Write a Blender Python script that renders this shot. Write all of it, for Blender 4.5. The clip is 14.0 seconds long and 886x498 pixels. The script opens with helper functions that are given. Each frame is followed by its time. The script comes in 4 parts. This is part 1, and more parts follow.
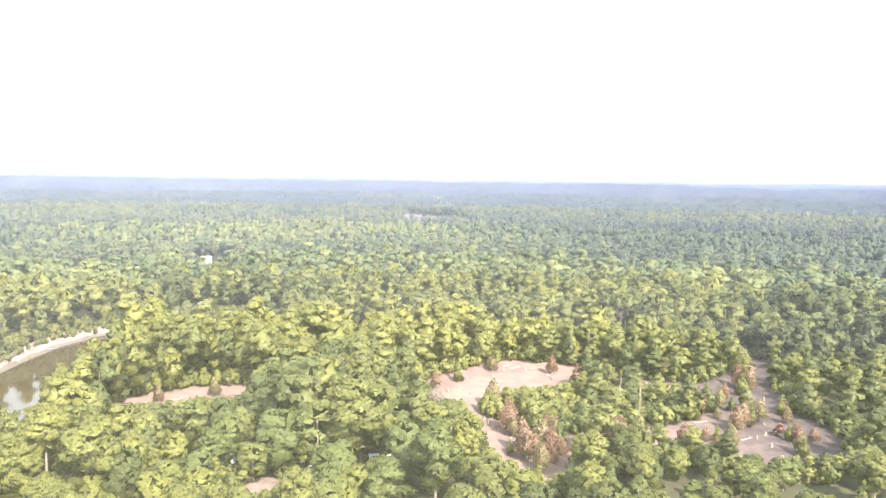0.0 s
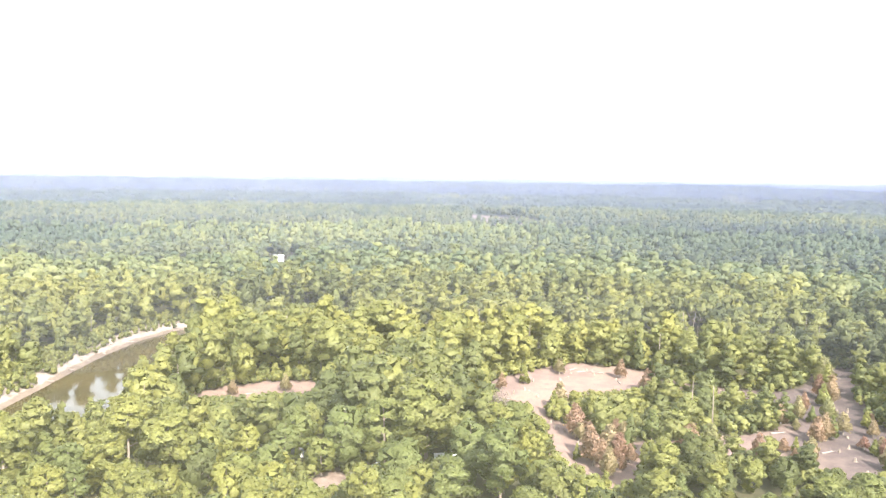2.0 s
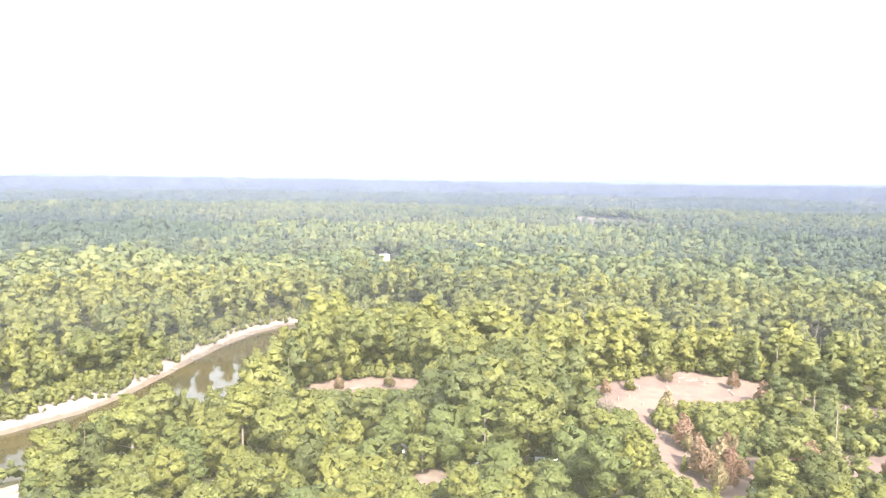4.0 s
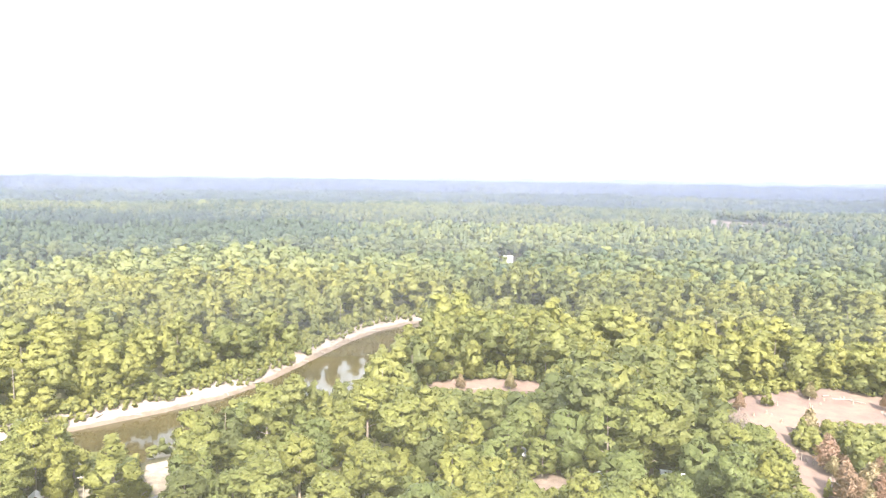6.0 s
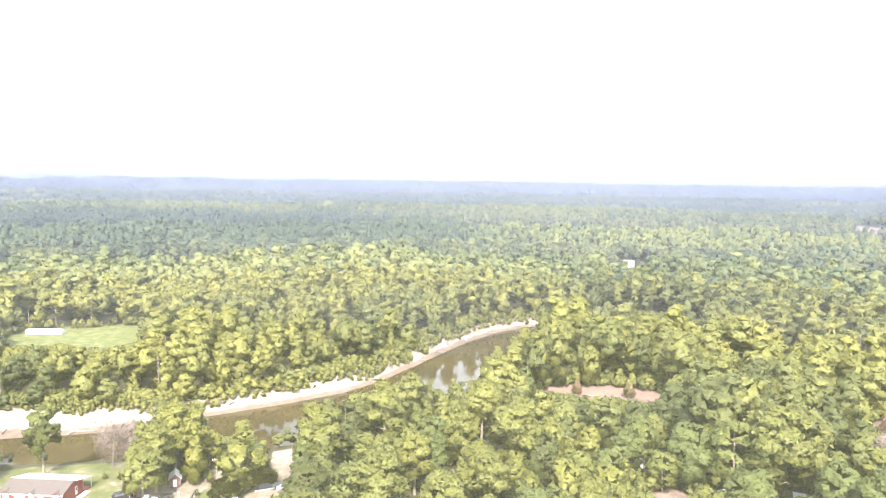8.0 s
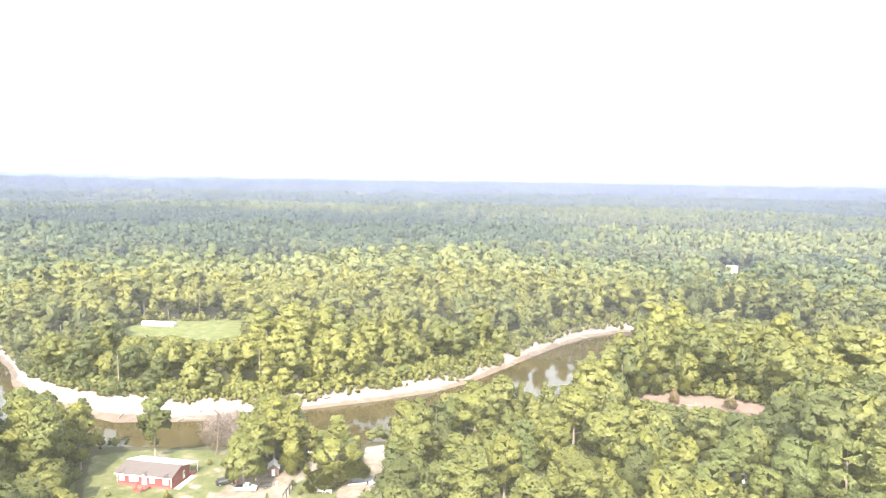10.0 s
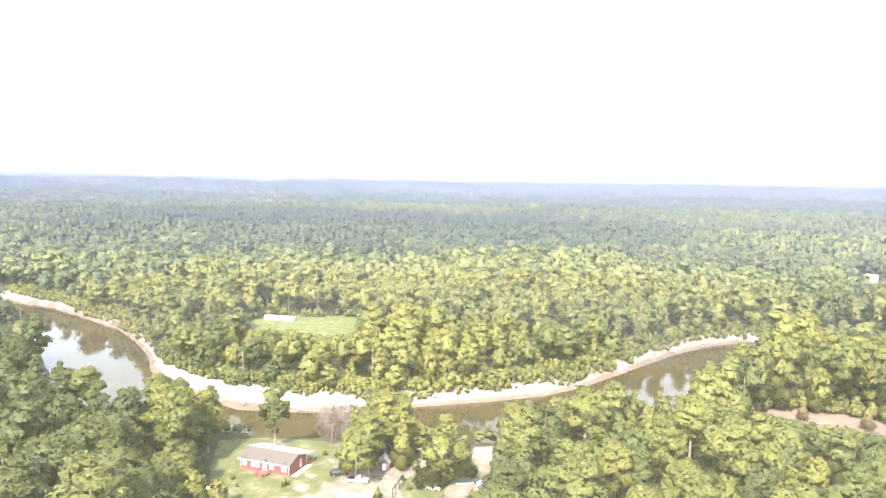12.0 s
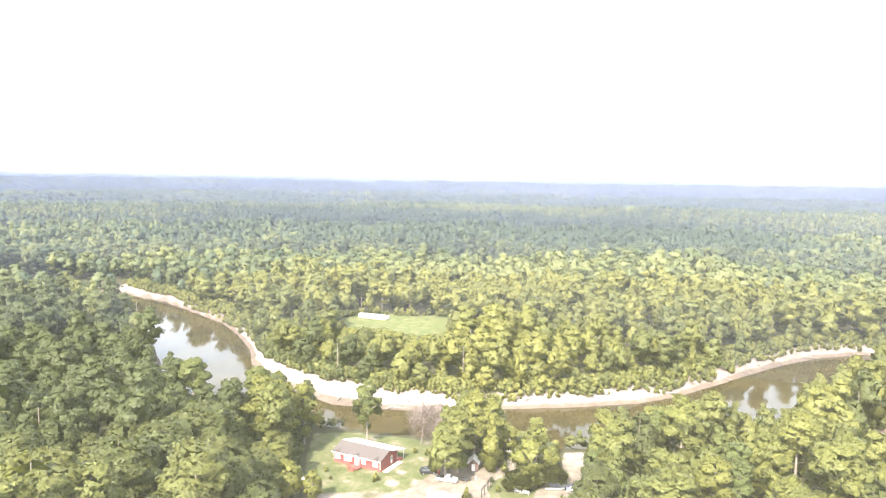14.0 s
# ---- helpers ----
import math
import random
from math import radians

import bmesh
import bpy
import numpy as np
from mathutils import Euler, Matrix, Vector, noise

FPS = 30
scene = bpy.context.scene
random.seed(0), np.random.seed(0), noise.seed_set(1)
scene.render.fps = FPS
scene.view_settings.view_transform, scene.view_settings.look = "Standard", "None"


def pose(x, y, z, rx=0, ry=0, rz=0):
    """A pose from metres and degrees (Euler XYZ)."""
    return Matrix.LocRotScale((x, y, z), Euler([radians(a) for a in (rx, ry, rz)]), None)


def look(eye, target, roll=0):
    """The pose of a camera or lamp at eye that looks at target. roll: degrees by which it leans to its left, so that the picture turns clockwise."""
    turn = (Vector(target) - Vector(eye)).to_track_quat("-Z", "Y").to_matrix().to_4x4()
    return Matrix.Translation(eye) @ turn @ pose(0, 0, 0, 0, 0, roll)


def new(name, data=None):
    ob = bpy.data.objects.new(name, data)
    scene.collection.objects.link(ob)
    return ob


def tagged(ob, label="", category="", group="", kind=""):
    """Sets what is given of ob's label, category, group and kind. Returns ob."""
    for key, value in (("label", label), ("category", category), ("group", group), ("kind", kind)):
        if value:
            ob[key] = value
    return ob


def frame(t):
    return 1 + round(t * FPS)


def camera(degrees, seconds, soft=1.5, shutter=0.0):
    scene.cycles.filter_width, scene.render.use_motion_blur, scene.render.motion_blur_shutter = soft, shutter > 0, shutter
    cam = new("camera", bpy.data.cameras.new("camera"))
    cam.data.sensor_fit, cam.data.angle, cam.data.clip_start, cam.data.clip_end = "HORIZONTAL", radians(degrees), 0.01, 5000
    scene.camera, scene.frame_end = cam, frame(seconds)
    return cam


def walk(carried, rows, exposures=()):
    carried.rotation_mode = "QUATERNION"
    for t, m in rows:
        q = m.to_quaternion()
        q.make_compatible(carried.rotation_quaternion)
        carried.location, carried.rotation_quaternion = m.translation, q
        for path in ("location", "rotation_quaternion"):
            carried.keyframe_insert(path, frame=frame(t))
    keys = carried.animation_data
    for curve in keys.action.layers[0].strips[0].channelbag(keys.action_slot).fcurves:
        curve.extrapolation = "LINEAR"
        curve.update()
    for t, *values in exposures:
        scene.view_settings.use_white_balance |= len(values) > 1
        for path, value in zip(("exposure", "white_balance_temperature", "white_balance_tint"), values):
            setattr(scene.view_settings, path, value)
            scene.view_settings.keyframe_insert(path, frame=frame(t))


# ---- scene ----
cam = camera(64.4, 14.0, soft=1.3)
EYE = 80.0
ROLL = 0.87
# seconds, heading in degrees to the left of the first look, and tilt: a drone that hovers and turns
TURNS = [(0.0, 0.00, -5.72), (0.5, 1.15, -5.72), (1.0, 2.28, -5.74), (1.5, 3.55, -5.74), (2.0, 5.49, -5.74), (4.5, 16.63, -5.79),
         (5.0, 19.58, -5.80), (5.5, 22.07, -5.81), (6.0, 24.02, -5.80), (6.5, 25.24, -5.79), (7.0, 26.85, -5.79),
         (7.5, 29.95, -5.78), (8.0, 33.61, -5.77), (10.5, 43.15, -5.76), (11.0, 45.76, -5.76), (11.5, 48.27, -5.76),
         (12.0, 50.29, -5.77), (12.5, 52.18, -5.79), (13.0, 54.06, -5.79), (13.5, 55.94, -5.79), (14.0, 57.81, -5.78)]


def heading(a, p):
    a, p = radians(a), radians(p)
    return look((0, 0, EYE), (-math.sin(a) * math.cos(p), math.cos(a) * math.cos(p), EYE + math.sin(p)), ROLL)


walk(cam, [(t, heading(a, p)) for t, a, p in TURNS], exposures=[(0.0, 3.2), (14.0, 3.2)])

# ---- light ----
SUN_AZ, SUN_EL = radians(148), radians(43)
world = bpy.data.worlds.new("sky")
scene.world = world
world.use_nodes = True
wn = world.node_tree
sky = wn.nodes.new("ShaderNodeTexSky")
sky.sky_type, sky.sun_disc = 'NISHITA', False
sky.sun_elevation, sky.sun_rotation = SUN_EL, SUN_AZ
sky.air_density, sky.dust_density, sky.ozone_density = 1.0, 1.0, 1.0
wn.nodes["Background"].inputs["Strength"].default_value = 0.15
pale = wn.nodes.new("ShaderNodeHueSaturation")
pale.inputs["Saturation"].default_value = 0.4
wn.links.new(sky.outputs[0], pale.inputs["Color"])
wn.links.new(pale.outputs[0], wn.nodes["Background"].inputs["Color"])
sun_data = bpy.data.lights.new("sun", 'SUN')
sun_data.energy, sun_data.angle, sun_data.color = 2.55, radians(0.6), (1.0, 0.94, 0.82)
sun = new("sun", sun_data)
sun_from = Vector((math.sin(SUN_AZ) * math.cos(SUN_EL), math.cos(SUN_AZ) * math.cos(SUN_EL), math.sin(SUN_EL)))
sun.matrix_world = look(sun_from * 300, (0, 0, 0))


# ---- materials ----
def node_material(name):
    m = bpy.data.materials.new(name)
    m.use_nodes = True
    return m, m.node_tree.nodes, m.node_tree.links, m.node_tree.nodes["Principled BSDF"]


def noise_node(n, l, scale, detail=4.0, rough=0.55, coord=None):
    t = n.new("ShaderNodeTexNoise")
    t.inputs["Scale"].default_value, t.inputs["Detail"].default_value, t.inputs["Roughness"].default_value = scale, detail, rough
    if coord is None:
        g = n.new("ShaderNodeNewGeometry")
        coord = g.outputs["Position"]
    l.new(coord, t.inputs["Vector"])
    return t.outputs["Fac"]


def ramp(n, l, fac, stops):
    r = n.new("ShaderNodeValToRGB")
    e = r.color_ramp.elements
    while len(e) < len(stops):
        e.new(0.5)
    for el, (p, c) in zip(e, stops):
        el.position, el.color = p, (*c, 1)
    l.new(fac, r.inputs["Fac"])
    return r.outputs["Color"]


def mix(n, l, fac, a, b, blend='MIX'):
    m = n.new("ShaderNodeMix")
    m.data_type, m.blend_type = 'RGBA', blend
    for sock, v in (("Factor", fac), ("A", a), ("B", b)):
        s = [i for i in m.inputs if i.name == sock and (i.type == 'RGBA' or sock == "Factor" and i.type == 'VALUE')][0]
        if isinstance(v, (int, float)):
            s.default_value = v
        elif isinstance(v, tuple):
            s.default_value = (*v, 1)
        else:
            l.new(v, s)
    return [o for o in m.outputs if o.type == 'RGBA'][0]


def maths(n, l, op, a, b=0.0, c=0.0):
    m = n.new("ShaderNodeMath")
    m.operation = op
    for i, v in enumerate((a, b, c)):
        if isinstance(v, (int, float)):
            m.inputs[i].default_value = v
        else:
            l.new(v, m.inputs[i])
    return m.outputs[0]


def bump(n, l, bsdf, height, strength, dist):
    b = n.new("ShaderNodeBump")
    b.inputs["Strength"].default_value, b.inputs["Distance"].default_value = strength, dist
    l.new(height, b.inputs["Height"])
    l.new(b.outputs[0], bsdf.inputs["Normal"])


def plain(name, colour, rough=0.6, metal=0.0, vary=0.18, scale=1.5, spec=0.4):
    """A surface of one colour with blotches, fine grain and a little relief."""
    m, n, l, b = node_material(name)
    big = noise_node(n, l, scale, 5)
    fine = noise_node(n, l, scale * 9, 3)
    dark, light = tuple(c * (1 - vary) for c in colour), tuple(min(1, c * (1 + vary)) for c in colour)
    c = ramp(n, l, big, [(0.3, dark), (0.7, light)])
    c = mix(n, l, 0.25, c, ramp(n, l, fine, [(0.3, dark), (0.7, light)]))
    l.new(c, b.inputs["Base Color"])
    b.inputs["Roughness"].default_value, b.inputs["Metallic"].default_value = rough, metal
    b.inputs["Specular IOR Level"].default_value = spec
    bump(n, l, b, fine, 0.25, 0.02)
    return m


def leaf_material(name, stops, joined, stand=0.6, lively=1.0):
    """Leaves: the colour varies from tree to tree, from stand to stand and from clump to clump; light shines through a little."""
    m, n, l, b = node_material(name)
    if joined:
        a = n.new("ShaderNodeAttribute")
        a.attribute_name = "tint"
        pick = a.outputs["Fac"]
    else:
        pick = n.new("ShaderNodeObjectInfo").outputs["Random"]
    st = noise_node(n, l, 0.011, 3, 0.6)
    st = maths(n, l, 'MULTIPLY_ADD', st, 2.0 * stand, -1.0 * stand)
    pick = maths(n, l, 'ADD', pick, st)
    # broad darker and lighter bands in the leaf colour, standing in for cloud shadow
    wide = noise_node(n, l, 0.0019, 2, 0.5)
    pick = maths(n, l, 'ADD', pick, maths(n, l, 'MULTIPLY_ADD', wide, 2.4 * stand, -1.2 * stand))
    c = ramp(n, l, pick, stops)
    clump, spray = noise_node(n, l, 0.8, 2), noise_node(n, l, 4.2, 3, 0.75)
    c = mix(n, l, lively, c, ramp(n, l, clump, [(0.3, (0.88, 0.89, 0.9)), (0.7, (1.12, 1.11, 1.08))]), 'MULTIPLY')
    c = mix(n, l, lively, c, ramp(n, l, spray, [(0.32, (0.68, 0.69, 0.7)), (0.5, (1.0, 1.0, 1.0)), (0.68, (1.18, 1.18, 1.15))]), 'MULTIPLY')
    one = n.new("ShaderNodeNewGeometry").outputs["Random Per Island"]
    c = mix(n, l, lively, c, ramp(n, l, one, [(0.0, (0.93, 0.93, 0.94)), (0.5, (1.0, 1.0, 1.0)), (1.0, (1.07, 1.07, 1.06))]), 'MULTIPLY')
    bump(n, l, b, spray, 0.5, 0.15)
    l.new(c, b.inputs["Base Color"])
    b.inputs["Roughness"].default_value = 0.55
    b.inputs["Specular IOR Level"].default_value = 0.25
    tr = n.new("ShaderNodeBsdfTranslucent")
    l.new(mix(n, l, 1.0, c, (1.1, 1.1, 0.6), 'MULTIPLY'), tr.inputs["Color"])
    s = n.new("ShaderNodeMixShader")
    s.inputs[0].default_value = 0.42
    l.new(b.outputs[0], s.inputs[1]), l.new(tr.outputs[0], s.inputs[2])
    l.new(s.outputs[0], n["Material Output"].inputs["Surface"])
    return m


GREENS = [(0.0, (0.060, 0.069, 0.025)), (0.25, (0.107, 0.113, 0.038)), (0.5, (0.129, 0.130, 0.040)), (0.75, (0.146, 0.144, 0.041)), (1.0, (0.168, 0.161, 0.045))]
# bluer, duller greens for far woods: distance haze put into the leaf colour
HAZED_GREENS = [(0.0, (0.050, 0.068, 0.041)), (0.25, (0.070, 0.088, 0.046)), (0.5, (0.094, 0.108, 0.049)), (0.75, (0.122, 0.132, 0.054)), (1.0, (0.150, 0.156, 0.061))]
FRESH = [(0.0, (0.094, 0.108, 0.037)), (0.25, (0.117, 0.126, 0.039)), (0.5, (0.136, 0.140, 0.040)), (0.75, (0.151, 0.151, 0.041)), (1.0, (0.171, 0.166, 0.042))]
PINES = [(0.0, (0.094, 0.107, 0.035)), (0.5, (0.127, 0.131, 0.039)), (1.0, (0.158, 0.155, 0.041))]
RUSTS = [(0.0, (0.2, 0.1, 0.08)), (0.35, (0.25, 0.165, 0.115)), (0.7, (0.24, 0.195, 0.11)), (1.0, (0.19, 0.2, 0.085))]
M_LEAF = leaf_material("broad_leaves", FRESH, False, 0.25)
M_NEEDLE = leaf_material("pine_needles", PINES, False, 0.25)
M_RUST = leaf_material("russet_needles", RUSTS, False, 0.0)
M_WOODS = leaf_material("woods_leaves", GREENS, True)
M_WOODS_FAR = leaf_material("hazed_leaves", HAZED_GREENS, True, 0.5, 0.45)
# leaf colour darkened to stand in for shade over parts of the wood
M_SHADE_LEAF = leaf_material("shade_toned_leaves", [(0.0, (0.065, 0.073, 0.025)), (0.5, (0.086, 0.091, 0.029)), (1.0, (0.115, 0.116, 0.034))], False, 0.2)
M_YELLOW = leaf_material("yellow_leaves", [(0.0, (0.19, 0.17, 0.02)), (1.0, (0.24, 0.2, 0.02))], False, 0.0)


def bark_material(name, a, b_):
    m, n, l, b = node_material(name)
    co = n.new("ShaderNodeTexCoord")
    mp = n.new("ShaderNodeMapping")
    mp.inputs["Scale"].default_value = (6, 6, 0.8)
    l.new(co.outputs["Object"], mp.inputs["Vector"])
    f = noise_node(n, l, 1.0, 6, 0.65, mp.outputs[0])
    l.new(ramp(n, l, f, [(0.3, a), (0.7, b_)]), b.inputs["Base Color"])
    b.inputs["Roughness"].default_value = 0.9
    bump(n, l, b, f, 0.6, 0.05)
    return m


M_BARK = bark_material("bark", (0.09, 0.07, 0.055), (0.26, 0.21, 0.17))
M_SNAG = bark_material("weathered_wood", (0.1, 0.085, 0.075), (0.21, 0.185, 0.165))


def ground_material():
    m, n, l, b = node_material("ground")
    big, mid, fine = noise_node(n, l, 0.03, 6), noise_node(n, l, 0.22, 6, 0.6), noise_node(n, l, 2.2, 4)
    c = ramp(n, l, mid, [(0.3, (0.03, 0.032, 0.016)), (0.55, (0.05, 0.044, 0.026)), (0.75, (0.035, 0.048, 0.017))])

    def cover(c, name, colour, soft):
        a = n.new("ShaderNodeAttribute")
        a.attribute_name = name
        f = maths(n, l, 'ADD', a.outputs["Fac"], maths(n, l, 'MULTIPLY_ADD', mid, soft * 2, -soft))
        k = n.new("ShaderNodeMapRange")
        k.inputs["From Min"].default_value, k.inputs["From Max"].default_value = 0.42, 0.58
        l.new(f, k.inputs["Value"])
        return mix(n, l, k.outputs[0], c, colour)

    clearing = ramp(n, l, mid, [(0.3, (0.063, 0.080, 0.025)), (0.5, (0.100, 0.109, 0.038)), (0.7, (0.159, 0.147, 0.075))])
    mud = ramp(n, l, maths(n, l, 'ADD', maths(n, l, 'MULTIPLY', big, 0.6), maths(n, l, 'MULTIPLY', mid, 0.4)),
               [(0.3, (0.080, 0.056, 0.050)), (0.46, (0.117, 0.081, 0.072)), (0.6, (0.162, 0.113, 0.091)), (0.72, (0.103, 0.081, 0.057))])
    # mud turns darker and more purple towards the east
    dark_mud = n.new("ShaderNodeAttribute")
    dark_mud.attribute_name = "dark_mud"
    mud = mix(n, l, dark_mud.outputs["Fac"], mud, ramp(n, l, mid, [(0.3, (0.04, 0.031, 0.032)), (0.5, (0.056, 0.043, 0.042)), (0.7, (0.085, 0.064, 0.058))]))
    lawn = ramp(n, l, mid, [(0.3, (0.052, 0.060, 0.023)), (0.46, (0.071, 0.077, 0.032)), (0.56, (0.094, 0.092, 0.046)), (0.68, (0.150, 0.126, 0.096))])
    dirt = ramp(n, l, mid, [(0.3, (0.089, 0.061, 0.049)), (0.5, (0.126, 0.093, 0.078)), (0.7, (0.193, 0.149, 0.126))])
    gravel = ramp(n, l, mid, [(0.3, (0.095, 0.074, 0.057)), (0.5, (0.142, 0.117, 0.093)), (0.7, (0.214, 0.182, 0.151))])
    wet = ramp(n, l, mid, [(0.3, (0.079, 0.059, 0.046)), (0.7, (0.130, 0.101, 0.082))])
    sand = ramp(n, l, mid, [(0.3, (0.158, 0.116, 0.093)), (0.45, (0.251, 0.205, 0.172)), (0.7, (0.335, 0.293, 0.251))])
    silt = n.new("ShaderNodeAttribute")
    silt.attribute_name = "silt"
    sand = mix(n, l, silt.outputs["Fac"], sand, ramp(n, l, mid, [(0.3, (0.12, 0.092, 0.076)), (0.5, (0.19, 0.155, 0.132)), (0.7, (0.26, 0.22, 0.19))]))
    for name, colour, soft in (("clearing", clearing, 0.5), ("mud", mud, 0.35), ("lawn", lawn, 0.3), ("dirt", dirt, 0.4),
                               ("gravel", gravel, 0.3), ("sand", sand, 0.35), ("wet", wet, 0.3)):
        c = cover(c, name, colour, soft)
    c = mix(n, l, 0.5, c, ramp(n, l, fine, [(0.3, (0.75, 0.75, 0.75)), (0.7, (1.0, 1.0, 1.0))]), 'MULTIPLY')
    l.new(c, b.inputs["Base Color"])
    b.inputs["Roughness"].default_value = 0.95
    b.inputs["Specular IOR Level"].default_value = 0.1
    bump(n, l, b, fine, 0.5, 0.12)
    return m


def water_material():
    m, n, l, b = node_material("river_water")
    big = noise_node(n, l, 0.05, 4)
    l.new(ramp(n, l, big, [(0.35, (0.026, 0.021, 0.01)), (0.65, (0.045, 0.034, 0.015))]), b.inputs["Base Color"])
    b.inputs["Roughness"].default_value = 0.06
    b.inputs["IOR"].default_value = 1.33
    b.inputs["Specular IOR Level"].default_value = 0.12
    bump(n, l, b, noise_node(n, l, 0.9, 3), 0.08, 0.05)
    return m


def haze_material(name, share, colour):
    """See-through tinted sheet in place of thin bright air: lets most light through and scatters a little."""
    m, n, l, b = node_material(name)
    g = n.new("ShaderNodeNewGeometry")
    sep = n.new("ShaderNodeSeparateXYZ")
    l.new(g.outputs["Position"], sep.inputs[0])
    k = n.new("ShaderNodeMapRange")
    k.interpolation_type = 'SMOOTHSTEP'
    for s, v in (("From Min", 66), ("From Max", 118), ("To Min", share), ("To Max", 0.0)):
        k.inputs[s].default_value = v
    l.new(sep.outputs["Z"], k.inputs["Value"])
    d, t, tp, mx, both = (n.new(x) for x in ("ShaderNodeBsdfDiffuse", "ShaderNodeBsdfTranslucent", "ShaderNodeBsdfTransparent", "ShaderNodeMixShader", "ShaderNodeMixShader"))
    d.inputs["Color"].default_value = t.inputs["Color"].default_value = colour
    l.new(d.outputs[0], both.inputs[1]), l.new(t.outputs[0], both.inputs[2])
    l.new(k.outputs[0], mx.inputs[0]), l.new(tp.outputs[0], mx.inputs[1]), l.new(both.outputs[0], mx.inputs[2])
    l.new(mx.outputs[0], n["Material Output"].inputs["Surface"])
    return m


NEAR_VEIL, HAZE_FAR = np.array((0.27, 0.27, 0.205, 1)), np.array((0.076, 0.085, 0.132, 1))
M_GROUND, M_WATER = ground_material(), water_material()


# ---- plan: outlines on the ground, in metres ----
def outline(text):
    return np.array([[float(v) for v in p.split(",")] for p in text.split()])


FAR_WATER = "-600,-10 -545,66 -491,91 -445,99 -409,106 -366,104 -333,100 -308,93 -275,92 -238,102 -224,116 -213,130 -201,157 -190,181 -182,203 -180,225 -182,247 -185,275 -188,309 -187,337 -180,362 -150,385 -100,392"
NEAR_WATER = "-90,365 -125,355 -148,335 -150,300 -142,262 -137,232 -138,205 -146,175 -154,150 -160,142 -178,119 -195,102 -208,91 -224,76 -240,64 -262,56 -290,52 -330,58 -380,62 -430,64 -480,60 -515,44 -560,-30"
RIVER = outline(FAR_WATER + " " + NEAR_WATER)
SANDS = outline("-620,0 -560,74 -500,94 -445,103 -400,109 -362,109 -331,105 -305,101 -280,103 -256,109 -246,117 -231,126 -222,138 -213,146 -206,160 -196,184 -189,204 -187,227 -189,247 -193,272 -196,300 -195,330 -191,356 -170,384 -120,402 -90,400 "
                "-88,360 -122,350 -142,332 -145,300 -137,262 -129,232 -131,205 -139,175 -147,150 -154,138 -173,116 -191,99 -205,88 -221,73 -238,60 -262,52 -290,48 -330,54 -380,58 -430,60 -480,56 -510,40 -560,-40")
FLATS = outline("-6,268 2,280 12,290 30,304 58,297 66,280 100,270 118,279 138,313 150,315 128,270 123,249 124,226 125,211 116,199 92,194 70,203 50,203 38,196 30,176 17,184 15,214 8,236 0,246 -8,256")
ISLAND = outline("14,236 24,224 36,214 50,218 68,224 84,230 94,240 98,256 84,266 60,270 42,264 24,256 12,246")
POND = outline("-114,236 -108,246 -93,257 -74,262 -64,246 -72,239 -90,235 -108,230")
LAWN = outline("-201,80 -197,89 -184,102 -173,111 -163,104 -156,98 -150,88 -146,76 -152,66 -160,62 -172,66 -182,70")
LAWN_EAST = outline("-141,103 -145,110 -142,118 -134,118 -130,108 -134,100")
YARD = outline("-171,104 -160,112 -152,120 -144,124 -137,108 -132,98 -132,86 -142,76 -150,84 -157,96")
RAMP = outline("-150,138 -143,147 -134,133 -126,118 -128,108 -133,112 -138,122 -143,130")
CAMP = outline("-56,168 -50,182 -40,180 -32,190 -24,186 -30,172 -40,164 -46,158")
DRIVE = outline("-156,78 -150,88 -134,88 -132,98 -130,114 -120,114 -98,92 -100,70 -128,54 -150,50 -164,62")
# bare sandy patches in the grass: middle and half widths
BARE = [(-169, 71.5, 1.6, 1.1), (-164.5, 74.5, 1.3, 1.6), (-157, 84, 2.0, 2.6), (-161, 89, 1.8, 1.4), (-153, 90, 2.5, 3.0), (-166, 99, 1.6, 1.2)]
MEADOW = outline("-350,150 -366,174 -352,192 -338,212 -318,206 -300,188 -300,172 -318,164")
FAR_HOUSE_PLOT = outline("-234,656 -196,656 -168,528 -197,524")
FIELD = outline("-95,1600 54,1430 44,1095 -62,1115")


def inside(poly, p):
    x, y = p[:, 0], p[:, 1]
    r = np.zeros(len(p), bool)
    for (x0, y0), (x1, y1) in zip(poly, np.roll(poly, -1, 0)):
        if y0 != y1:
            r ^= ((y0 > y) != (y1 > y)) & (x < (x1 - x0) * (y - y0) / (y1 - y0) + x0)
    return r


def depth_in(poly, p):
    """Metres inside an outline; outside: minus."""
    d = np.full(len(p), 1e9)
    for a, b in zip(poly, np.roll(poly, -1, 0)):
        e = b - a
        k = np.clip(((p - a) @ e) / (e @ e), 0, 1)
        d = np.minimum(d, np.hypot(*(p - a - k[:, None] * e).T))
    return np.where(inside(poly, p), d, -d)


def soft_noise(p, size, seed):
    """Cheap smooth value noise on the plan."""
    r = np.random.RandomState(seed)
    grid = r.rand(64, 64)
    q = p / size
    i = np.floor(q).astype(int)
    f = q - i
    f = f * f * (3 - 2 * f)
    a = lambda dx, dy: grid[(i[:, 0] + dx) % 64, (i[:, 1] + dy) % 64]
    return (a(0, 0) * (1 - f[:, 0]) + a(1, 0) * f[:, 0]) * (1 - f[:, 1]) + (a(0, 1) * (1 - f[:, 0]) + a(1, 1) * f[:, 0]) * f[:, 1]


WATER_Z = -5.0


